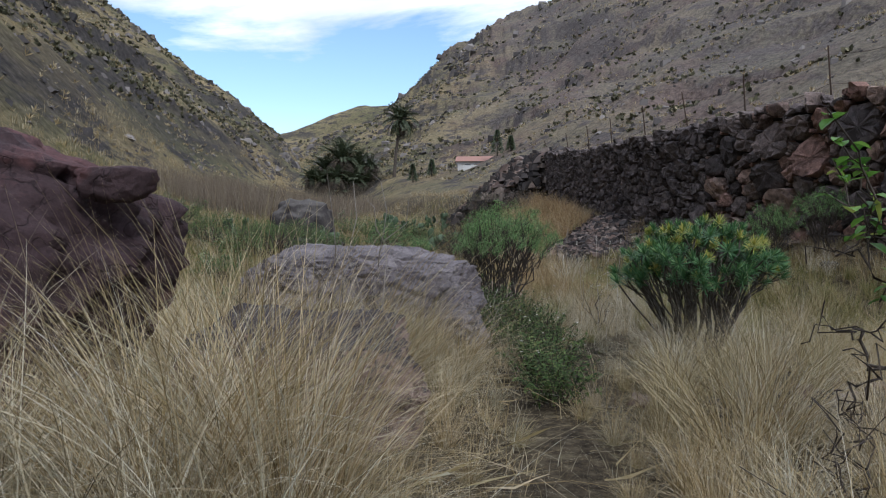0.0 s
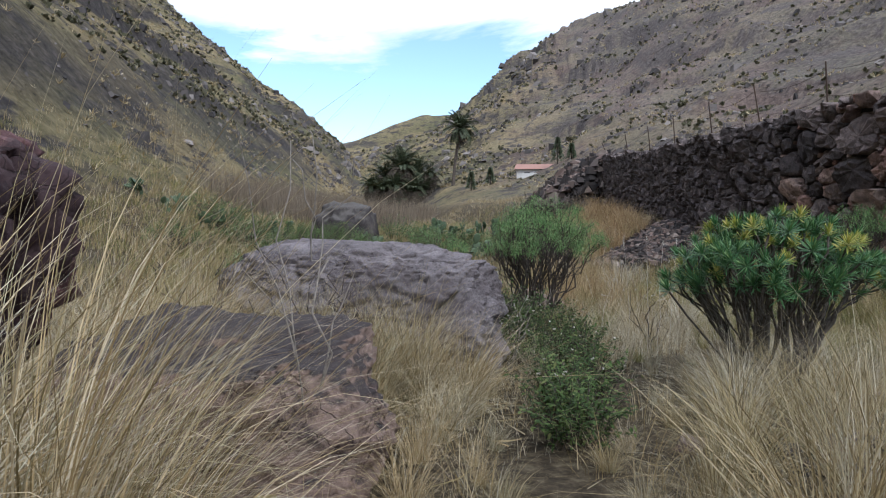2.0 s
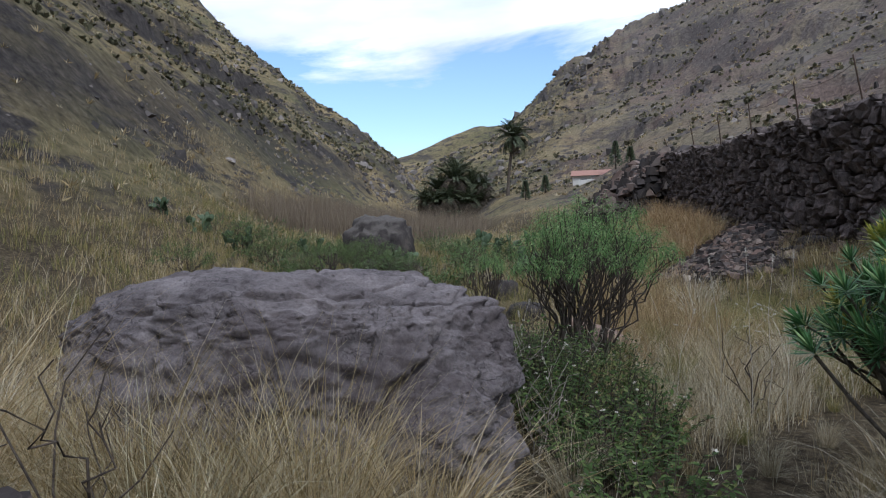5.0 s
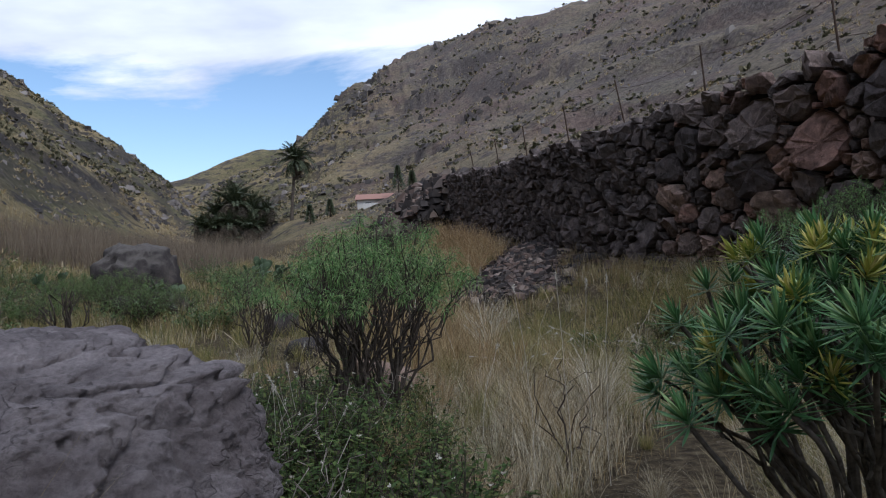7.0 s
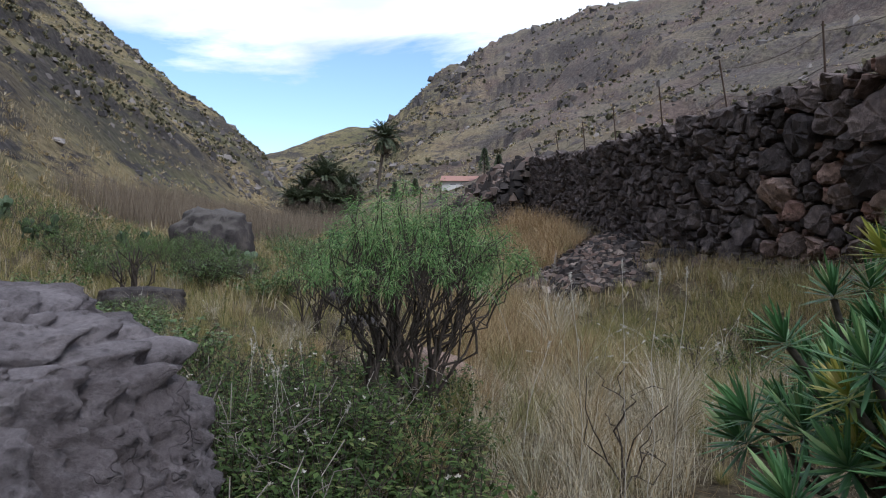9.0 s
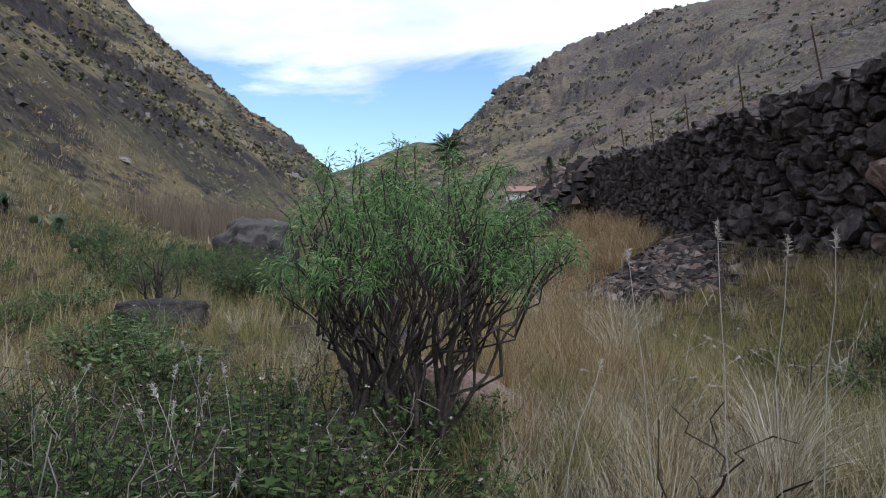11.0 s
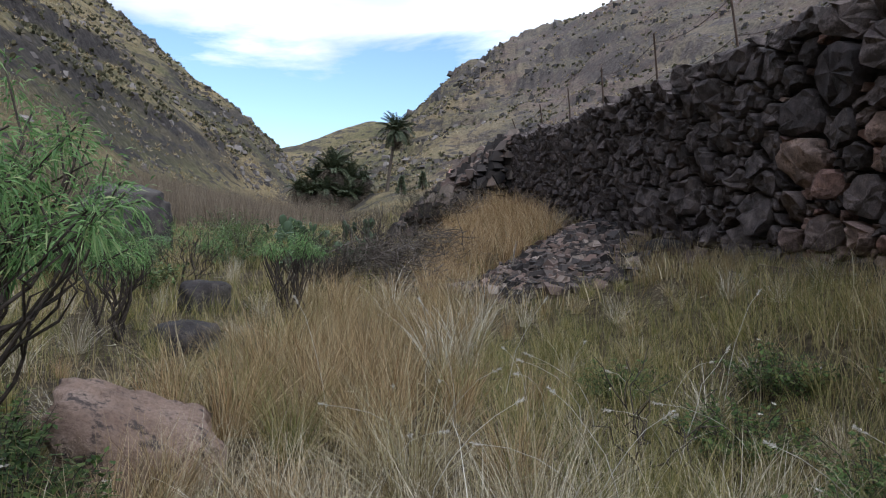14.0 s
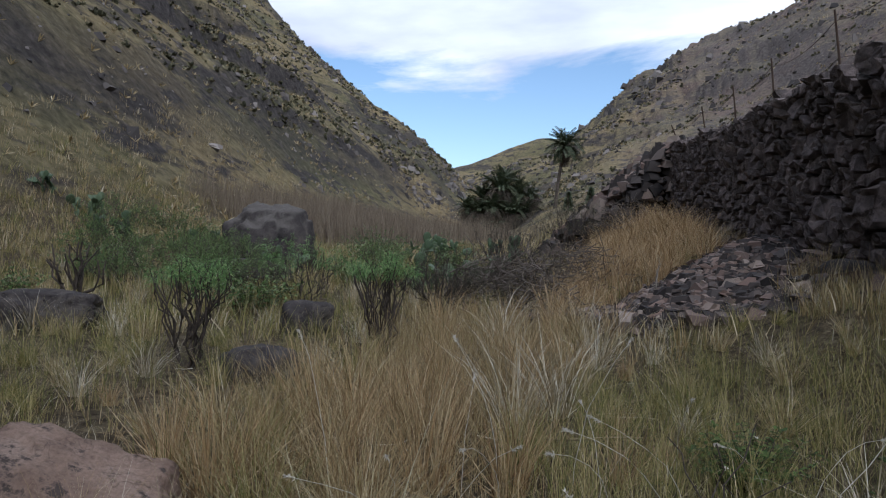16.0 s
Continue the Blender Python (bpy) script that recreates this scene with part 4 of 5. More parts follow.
HERBS = ((0.95, 5.6, 0.42, 0.5), (0.92, 6.3, 0.45, 0.55), (1.15, 7.1, 0.5, 0.6), (1.0, 8.1, 0.5, 0.62), (1.35, 8.8, 0.42, 0.6), (0.75, 8.9, 0.42, 0.6), (0.75, 9.7, 0.55, 0.72), (0.35, 9.9, 0.5, 0.6), (0.3, 10.5, 0.5, 0.6), (0.75, 10.5, 0.4, 0.5), (1.35, 10.6, 0.35, 0.45), (-0.3, 10.2, 0.5, 0.5), (0.0, 11.2, 0.5, 0.5), (-0.75, 10.8, 0.5, 0.45), (0.9, 12.3, 0.4, 0.45), (0.45, 12.9, 0.35, 0.4), (0.6, 9.1, 0.4, 0.55), (0.55, 10.0, 0.45, 0.65), (-0.6, 9.9, 0.5, 0.5), (-1.2, 10.3, 0.5, 0.5), (-0.2, 10.7, 0.5, 0.5), (0.45, 11.0, 0.45, 0.55), (-0.5, 11.6, 0.5, 0.5), (-1.3, 11.3, 0.55, 0.5), (-1.9, 10.4, 0.5, 0.45), (1.2, 9.5, 0.35, 0.45), (-0.9, 12.4, 0.5, 0.5), (0.1, 11.8, 0.45, 0.5), (0.15, 9.3, 0.4, 0.5), (-0.1, 9.9, 0.5, 0.55), (-1.6, 11.0, 0.6, 0.5), (-2.2, 11.5, 0.6, 0.5), (0.3, 10.2, 0.5, 0.6), (-0.9, 11.0, 0.6, 0.5), (-0.2, 12.3, 0.5, 0.45), (0.9, 10.9, 0.4, 0.5), (1.3, 12.0, 0.35, 0.4), (-1.6, 12.2, 0.6, 0.5), (4.7, 13.6, 0.5, 0.45), (5.3, 14.4, 0.5, 0.45), (5.1, 12.7, 0.5, 0.45), (4.3, 14.9, 0.45, 0.4), (5.9, 13.4, 0.5, 0.45), (4.6, 12.2, 0.4, 0.4))
for k, (hx, hy, hr, hh) in enumerate(HERBS):
    hh *= 1.35 if hy > 9 and hx < 2 else 1.0
    herb((hx, hy, land(hx, hy)), hr, hh, "low leafy green herb with dry stalks and seed heads", 50 + k, 62, 0.048)
for k, (hx, hy, hr, hh) in enumerate(((-1.6, 13.4, 0.7, 0.5), (-2.8, 14.6, 0.8, 0.5), (-2.2, 20.0, 1.0, 0.5), (-4.2, 21.6, 1.1, 0.55), (-7.0, 22.4, 1.2, 0.6), (-8.6, 24.5, 1.3, 0.6), (-3.0, 28.2, 1.3, 0.7), (-1.0, 27.6, 1.1, 0.7), (-0.3, 24.6, 1.0, 0.55), (-2.0, 24.2, 1.1, 0.55), (-4.2, 30.5, 1.3, 0.8), (-6.8, 28.6, 1.4, 0.8), (-9.8, 29.0, 1.6, 0.7), (-11.6, 30.5, 1.6, 0.8), (-6.2, 19.0, 0.9, 0.5), (-2.4, 10.9, 0.6, 0.4), (-3.4, 12.0, 0.7, 0.45))):
    herb((hx, hy, land(hx, hy)), hr, hh * 1.5, "bright green leafy ground cover in the valley floor", 80 + k, 80, 0.075, 0.55, MEADOW, "green ground cover", 0.05)


def broad_leaf_shrub():
    """The shrub beside the start of the path: dark crooked twigs with broad bright leaves."""
    rng = np.random.default_rng(111)
    x, y = 2.35, 3.4
    ob = thing("broad_leaf_shrub", (x, y, land(x, y)), "shrub with broad bright green leaves on dark crooked twigs", "shrub")
    tips = [Vector((rng.normal(0.12, 0.32), rng.normal(0, 0.3), rng.uniform(1.15, 2.15))) for _ in range(34)]
    tips += [Vector((rng.uniform(-0.5, -0.1), rng.normal(0, 0.2), rng.uniform(0.35, 1.2))) for _ in range(12)]
    s, c, ends = Soup(), Soup(), []
    grow(s, rng, Vector((0.35, 0, 0)), Vector((0, 0, 1)), tips, 0.03, 0.004, 0.5, 0.035, 6, ends)
    part("stem", s.mesh("stem", TWIG, True), None, ob, "dark crooked twigs")
    for p, d in ends:
        if p.z < 1.25:
            continue
        for _ in range(int(rng.integers(4, 9))):
            v = Vector((rng.normal(), rng.normal(), rng.uniform(-0.6, 0.5))).normalized()
            c.leaf(p - d * rng.random() * 0.22, v, v.cross(Vector((0, 0, 1))).normalized(), rng.uniform(0.06, 0.11), rng.uniform(0.05, 0.08), 0.3, 0.3)
    part("foliage", c.mesh("foliage", FIG), None, ob)


broad_leaf_shrub()


def dead_shrub(place, height, spread, n, label, seed, mat=None, r=0.012):
    rng = np.random.default_rng(seed)
    tips = [Vector((rng.normal(0, spread), rng.normal(0, spread), height * rng.uniform(0.45, 1.0))) for _ in range(n)]
    s = Soup()
    grow(s, rng, Vector((0, 0, 0)), Vector((0, 0, 1)), tips, r, 0.0026, 0.42, 0.03, 5)
    return thing("dead_shrub", place, label, "shrub", "", data=s.mesh("dead_shrub", mat or TWIG, True))


dead_shrub((-0.4, 4.4, land(-0.4, 4.4) - 0.02), 2.0, 0.2, 7, "tall thin dry leafless stalk beside the pinkish boulder", 121, DEAD, 0.01)
dead_shrub((-0.62, 5.75, land(-0.62, 5.75)), 1.3, 0.3, 12, "dark dry leafless stalks beside the pinkish boulder", 130)
dead_shrub((-1.5, 5.9, land(-1.5, 5.9)), 1.3, 0.3, 18, "dark dry leafless stalks in the grass", 122)
dead_shrub((1.85, 2.9, land(1.85, 2.9)), 0.75, 0.28, 16, "dark crooked dead twigs above the stones", 123, None, 0.016)
dead_shrub((3.1, 3.9, land(3.1, 3.9)), 1.0, 0.3, 20, "grey dry leafless stalks above the stones", 124, DEAD)
dead_shrub((-0.1, 9.8, land(-0.1, 9.8)), 0.95, 0.25, 16, "brown dry stalks among green herbs", 125)
dead_shrub((2.3, 10.0, land(2.3, 10.0)), 0.85, 0.18, 10, "thin brown dry stalks in the grass", 126)
dead_shrub((4.0, 13.2, land(4.0, 13.2)), 0.8, 0.25, 14, "thin brown dry stalks in the grass", 127)
dead_shrub((3.95, 21.8, land(3.95, 21.8)), 0.9, 0.12, 5, "small bare dead sapling on the stony bank", 128, DEAD, 0.025)
dead_shrub((0.35, 12.1, land(0.35, 12.1)), 0.85, 0.25, 18, "brown dry stalks among green herbs", 129)

for k, (dx, dy, dh) in enumerate(((-0.5, 10.3, 0.8), (0.5, 9.6, 0.9), (-1.3, 10.8, 0.8), (0.75, 10.3, 0.75), (-0.1, 11.0, 0.8), (-1.9, 11.2, 0.8), (0.2, 9.3, 0.85), (1.1, 8.7, 0.7), (-0.9, 11.7, 0.75), (0.55, 8.5, 0.7))):
    dead_shrub((dx, dy, land(dx, dy)), dh, 0.24, 22, "tangle of brown dry stalks among green herbs", 160 + k, DEAD if k % 3 == 0 else None, 0.008)


def brush_pile(place, rx, ry, h, n, label, seed):
    """A heap of cut dry branches lying across one another."""
    rng = np.random.default_rng(seed)
    s = Soup()
    for _ in range(n):
        a, q = rng.uniform(0, 6.283), math.sqrt(rng.random())
        c = Vector((q * rx * math.cos(a), q * ry * math.sin(a), h * (1 - q * q) * rng.random() ** 0.6))
        d = Vector((rng.normal(), rng.normal(), rng.normal(0, 0.45))).normalized() * rng.uniform(0.25, 0.6)
        e, f = c - d, c + d
        e.z, f.z = max(e.z, -0.02), max(f.z, -0.02)
        pts = [e.lerp(f, k / 4) + Vector(rng.normal(0, 0.03, 3)) for k in range(5)]
        r = rng.uniform(0.006, 0.017)
        s.tube(pts, [r * (1 - 0.15 * k) for k in range(5)], 4)
    return thing("brush_pile", place, label, "brushwood", "", "stuff", s.mesh("brush_pile", BRUSH, True))


brush_pile((1.5, 22.2, land(1.5, 22.2)), 1.25, 0.9, 1.0, 420, "heap of dry grey-brown cut branches", 151)
brush_pile((2.5, 24.6, land(2.5, 24.6)), 1.3, 1.2, 1.1, 380, "heap of dry grey-brown cut branches below the broken wall", 152)
brush_pile((3.5, 30.5, land(3.5, 30.5)), 0.9, 1.6, 0.9, 260, "dry branches caught on the stones of the broken wall", 153)


def tall_grass_stalk(place, height, lean, az, seed):
    """A pale stalk with a feathery seed head, bending under its own weight."""
    rng = np.random.default_rng(seed)
    e = Vector((math.cos(az) * lean, math.sin(az) * lean, height))
    s = Soup()
    pts = curve_pts(Vector((0, 0, 0)), Vector((0, 0, 1)), e, 6, rng, 0.006)
    s.tube(pts, [0.0023 - 0.0002 * k for k in range(7)], 5)
    ob = thing("grass_stalk", place, "tall pale grass stalk with a fluffy seed head", "plant", "seeding stalks")
    part("stalk", s.mesh("stalk", FLUFF, True), None, ob)
    h = Soup()
    d = (pts[-1] - pts[-2]).normalized()
    leaves_at(h, rng, e, d, 46, 0.02, 0.004, 0.7, 0.1, 0.06)
    part("seed_head", h.mesh("seed_head", FLUFF), None, ob)


STALKS = ((2.31, 9.54, 1.4, 0.04, 0.4), (2.47, 9.62, 1.42, 0.05, 0.3), (2.2, 9.6, 1.45, 0.06, 2.0), (2.05, 9.95, 1.4, 0.1, 2.6), (3.3, 14.4, 0.9, 0.3, 0.2), (2.95, 14.1, 0.9, 0.3, 3.0), (2.1, 13.8, 0.9, 0.3, 2.7), (4.2, 13.2, 0.8, 0.4, 0.6), (1.75, 10.4, 0.9, 0.35, 0.9), (4.9, 14.4, 0.9, 0.4, 0.6))
for k, (sx, sy, sh, sl, sa) in enumerate(STALKS):
    tall_grass_stalk((sx, sy, land(sx, sy)), sh, sl, sa, 140 + k)


def scatter_stalks():
    """Lower seeding stalks in the herbs, and arching ones in the grass beside the path."""
    rng = np.random.default_rng(170)
    for k in range(46):
        if k < 22:
            x, y, h, lean = rng.uniform(-1.6, 0.75), rng.uniform(9.2, 11.6), rng.uniform(0.65, 0.95), rng.uniform(0.05, 0.3)
        else:
            x, y, h, lean = rng.uniform(2.5, 5.2), rng.uniform(11.6, 15.2), rng.uniform(0.35, 0.65), rng.uniform(0.25, 0.6)
        tall_grass_stalk((x, y, land(x, y)), h, lean, rng.uniform(0, 6.28), 171 + k)


scatter_stalks()


# ---- palms ----
def frond_mesh(rng, length, mat, pairs=20, droop=0.9, leaf=0.5):
    s = Soup()
    pts = []
    for k in range(8):
        t = k / 7
        th = droop * t ** 1.4
        pts.append(Vector((length * (t - 0.12 * th * t), 0, length * (0.42 * t - 0.62 * th * t))))
    s.tube(pts, [0.05 * (1 - 0.8 * k / 7) for k in range(8)], 4)
    for k in range(pairs):
        t = 0.16 + 0.83 * k / (pairs - 1)
        i = min(6, int(t * 7))
        p = pts[i].lerp(pts[i + 1], t * 7 - i)
        ax = (pts[i + 1] - pts[i]).normalized()
        for sg in (-1, 1):
            d = (ax * 0.7 + Vector((0, sg, 0.25))).normalized()
            s.kite(p, d, ax.cross(d).normalized().cross(d).normalized(), leaf * length / 2.6 * (1 - 0.5 * abs(t - 0.45)) * rng.uniform(0.85, 1.1), 0.036 * length, 0.25)
    return s.mesh("frond", mat)


def palm(place, trunk_h, trunk_r, n, length, lean, label, seed, dry=0.25, up=1.0):
    rng = np.random.default_rng(seed)
    ob = thing("palm_tree", place, label, "palm")
    top = Vector((lean[0], lean[1], trunk_h))
    s = Soup()
    pts = [Vector((lean[0] * (t / 9) ** 1.5, lean[1] * (t / 9) ** 1.5, trunk_h * t / 9)) for t in range(10)]
    s.tube(pts, [trunk_r * (1.25 - 0.35 * min(1, t / 2) + (0.25 if t == 9 else 0)) for t in range(10)], 9)
    part("trunk", s.mesh("trunk", TRUNK, True), None, ob, "slim rough brown trunk")
    green = [frond_mesh(rng, length, PALM_G, 20, dr) for dr in (0.5, 0.9, 1.3)]
    brown = frond_mesh(rng, length * 0.85, PALM_D, 16, 1.6)
    for k in range(n):
        t = k / n
        fr = brown if t > 1 - dry else green[int(rng.integers(3))]
        ob2 = part("frond", fr, None, ob)
        ob2.matrix_local = Matrix.Translation(top) @ pose(0, 0, 0, rng.normal(0, 8), 0, k * 137.5) @ pose(0, 0, 0, 0, (-66 + 138 * t ** 0.9) * up + rng.normal(0, 6), 0)
    return ob


palm((-8.9, 125, land(-8.9, 125) - 0.2), 10.4, 0.3, 84, 3.8, (1.2, 0), "tall slender date palm with a round crown", 201)
for k, (cx, cy, ch, cl) in enumerate(((0, 0, 6.4, 4.2), (-2.6, 1, 4.6, 3.9), (2.6, 0.6, 4.2, 3.8), (-1.2, -1.5, 2.2, 3.6), (1.4, -1.8, 2.0, 3.5), (0.3, 2, 7.4, 3.6), (-3.7, -1, 1.2, 3.3), (3.9, -1, 1.0, 3.2), (-4.2, 1.0, 2.8, 3.0), (0, -3, 0.5, 3.0), (-2.6, -3, 2.6, 3.0), (2.4, -3, 2.4, 3.0), (-0.4, -3.6, 3.2, 3.0), (4.6, -0.5, 3.0, 2.6), (-4.6, -1.5, 2.8, 2.6))):
    cx, cy, ch, cl = cx * 1.2 - 19.3, cy + 130, ch * 1.15, cl * 1.2
    palm((cx, cy, land(cx, cy) - 0.1), ch, 0.35, 72, cl, (0.1, 0), "bushy date palm in a dark clump", 210 + k, 0.68)


# ---- prickly pears, far trees ----
def prickly_pear(place, seed, n=26, size=0.2):
    rng = np.random.default_rng(seed)
    ob = thing("prickly_pear", place, "grey-green prickly pear cactus with flat pads", "cactus", "prickly pears")
    bm = bmesh.new()
    bmesh.ops.create_uvsphere(bm, u_segments=10, v_segments=7, radius=1)
    for v in bm.verts:
        v.co = Vector((v.co.x * (0.75 + 0.2 * v.co.z), v.co.y * 0.14, v.co.z + 0.95))
    for f in bm.faces:
        f.smooth = True
    me = bpy.data.meshes.new("pad")
    bm.to_mesh(me)
    bm.free()
    me.materials.append(CACTUS)
    nodes = [(Vector((rng.normal(0, 0.3), rng.normal(0, 0.3), 0)), Vector((0, 0, 1))) for _ in range(4)]
    for k in range(n):
        p, d = nodes[k]
        d = (d + Vector(rng.normal(0, 0.5, 3)) + Vector((0, 0, 0.25))).normalized()
        sc = size * rng.uniform(0.6, 1.0)
        pad = part("pad", me, None, ob)
        pad.matrix_local = Matrix.Translation(p) @ d.to_track_quat("Z", "Y").to_matrix().to_4x4() @ pose(0, 0, 0, 0, 0, rng.uniform(0, 360)) @ Matrix.Scale(sc, 4)
        for _ in range(2):
            nodes.append((p + d * sc * rng.uniform(1.4, 1.8), d))


for k, (px, py) in enumerate(((-14.6, 28.5), (-13.0, 28.2), (-1.6, 29.2), (-4.6, 24.6), (-8.4, 27.6), (0.2, 24.0), (-2.6, 31.2), (-0.4, 31.6), (-10.8, 26.8))):
    prickly_pear((px, py, land(px, py)), 230 + k)


def conifer(place, h, seed):
    rng = np.random.default_rng(seed)
    ob = thing("conifer", place, "small dark upright conifer beside the far house", "tree")
    s, c = Soup(), Soup()
    s.tube([Vector((0, 0, 0)), Vector((0, 0, h * 0.5)), Vector((0, 0, h))], [0.1, 0.06, 0.02], 6)
    part("trunk", s.mesh("trunk", TRUNK), None, ob)
    for _ in range(700):
        t = rng.random() ** 0.8
        r = (1 - t) * h * 0.26 * rng.uniform(0.3, 1.0)
        a = rng.uniform(0, 6.28)
        d = Vector((math.cos(a), math.sin(a), rng.uniform(-0.3, 0.4))).normalized()
        c.kite(Vector((math.cos(a) * r, math.sin(a) * r, h * (0.12 + 0.88 * t))), d, d.orthogonal().normalized(), 0.35, 0.16, 0.3)
    part("crown", c.mesh("crown", PALM_G), None, ob)


for k, (px, py, ph) in enumerate(((7.3, 92, 3.6), (9.0, 91, 2.2), (-4.3, 98, 2.8), (-1.6, 99, 2.6), (-58, 232, 6.0))):
    conifer((px, py, land(px, py) - 0.1), ph, 250 + k)


def build_house():
    x, y = 5.6, 94.0
    z = land(x, y) - 1.9
    ob = thing("house", (x, y, z), "low whitewashed house with a faded red roof", "house", turn=-6)

    def box(a, b):
        bm = bmesh.new()
        bmesh.ops.create_cube(bm, size=1)
        for v in bm.verts:
            v.co = Vector([a[i] + (v.co[i] + 0.5) * (b[i] - a[i]) for i in range(3)])
        bmesh.ops.bevel(bm, geom=bm.edges[:], offset=0.02, segments=1, affect="EDGES")
        return bm

    part("wall", box((-3.6, 0, 0), (3.6, 4, 1.9)), WHITE, ob)
    bm = bmesh.new()
    vs = [bm.verts.new(v) for v in ((-3.9, -0.4, 1.9), (3.9, -0.4, 1.9), (3.9, 4.4, 2.0), (-3.9, 4.4, 2.0), (-3.9, 2, 2.75), (3.9, 2, 2.75))]
    for q in ((0, 1, 5, 4), (2, 3, 4, 5), (0, 4, 3), (1, 2, 5), (0, 3, 2, 1)):
        bm.faces.new([vs[k] for k in q])
    part("roof", bm, ROOF, ob, "faded red roof")
    part("door", box((-0.5, -0.04, 0), (0.4, 0.0, 1.75)), DOOR, ob)
    for wx in (-2.6, 1.6):
        part("window", box((wx, -0.04, 0.8), (wx + 0.8, 0.0, 1.5)), GLASS, ob)
    wall = thing("garden_wall", (0, 0, 0), "low whitewashed garden wall below the house", "wall")
    bm = box((2.6, 90.2, land(4, 90) - 0.5), (6.6, 90.5, land(4, 90) + 0.25))
    part("wall", bm, WHITE, wall)


build_house()


# ---- fence on the terrace ----
def build_fence():
    rng = np.random.default_rng(300)
    ob = thing("wire_fence", (0, 0, 0), "sagging wire fence on rusty thin posts along the terrace", "fence")
    heads = []
    for u, h, l in ((11.5, 1.15, -0.1), (14.4, 1.2, -0.12), (17.2, 1.15, -0.08), (19.75, 1.15, -0.2), (22.2, 1.1, -0.16), (24.6, 1.05, -0.1), (26.6, 1.0, -0.1), (28.6, 0.95, -0.15), (30.6, 0.85, -0.35)):
        b = wall_point(u, WALL_TOP - 0.12, -0.3)
        t = b + Vector((l, rng.normal(0, 0.05), h))
        s = Soup()
        s.tube([b, b.lerp(t, 0.5) + Vector(rng.normal(0, 0.01, 3)), t], [0.02, 0.018, 0.016], 6)
        part("post", s.mesh("post", RUST), None, ob)
        heads.append((b, t))
    for f in (0.35, 0.85):
        for (a, b), (c, d) in zip(heads, heads[1:]):
            s = Soup()
            p, q = a.lerp(b, f), c.lerp(d, f)
            s.tube([p.lerp(q, k / 6) - Vector((0, 0, 0.16 * (1 - (k / 3 - 1) ** 2))) for k in range(7)], [0.005] * 7, 4)
            part("wire", s.mesh("wire", RUST), None, ob)


build_fence()


# ---- grass ----
ROCKS = ((-3.5, 4.25, 1.55, 0.75), (-1.0, 4.8, 0.7, 0.56), (-0.95, 7.95, 1.3, 0.95), (1.14, 13.08, 0.5, 0.4), (-5.45, 26.4, 1.2, 1.0))
LINE = [(row[1], row[2]) for row in PATH]


def off_path(x, y):
    best = 99.0
    for (ax, ay), (bx, by) in zip(LINE, LINE[1:]):
        dx, dy = bx - ax, by - ay
        t = min(1, max(0, ((x - ax) * dx + (y - ay) * dy) / max(1e-6, dx * dx + dy * dy)))
        best = min(best, math.hypot(x - ax - t * dx, y - ay - t * dy))
    return best


def free_spot(x, y, room=0.0):
    for rx, ry, a, b in ROCKS:
        if ((x - rx) / (a + room)) ** 2 + ((y - ry) / (b + room)) ** 2 < 1:
            return False
    return x < wall_x(y) - 0.15 or x > wall_x(y) + 0.9


def in_talus(x, y):
    t = ((6.1 - x) * 0.48 + (23.8 - y) * 0.88) / 4.37
    side = (x - 6.1 + 2.5 * t) * 0.88 - (y - 23.8 + 3.6 * t) * 0.48
    return -0.05 < t < 1.02 and abs(side) < 0.75 + 1.1 * t



def tussock_mesh(rng, n, length, spread, mat, bend=(0.5, 1.7), width=0.006, name="grass_tussock", segs=5):
    """Fountain of arching blades from one root."""
    q = 0.13 * np.sqrt(rng.random(n))
    a = rng.uniform(0, 2 * np.pi, n)
    base = np.stack([q * np.cos(a), q * np.sin(a), np.full(n, -0.03)], -1)
    az = a + rng.normal(0, 0.6, n)
    L = length * rng.uniform(0.45, 1.12, n)
    lean = np.abs(rng.normal(0.1, spread, n))
    b = rng.uniform(*bend, n)
    stray = rng.random(n) < 0.2
    lean[stray] += rng.uniform(0.2, 0.9, stray.sum())
    L[stray] *= 1.15
    v, f = blades(rng, base, L, az, lean, b, width * rng.uniform(0.6, 1.3, n), segs)
    v[:, 2] = np.maximum(v[:, 2], 0.004 + 0.02 * rng.random(len(v)))
    return mesh_from(name, v, f, mat)


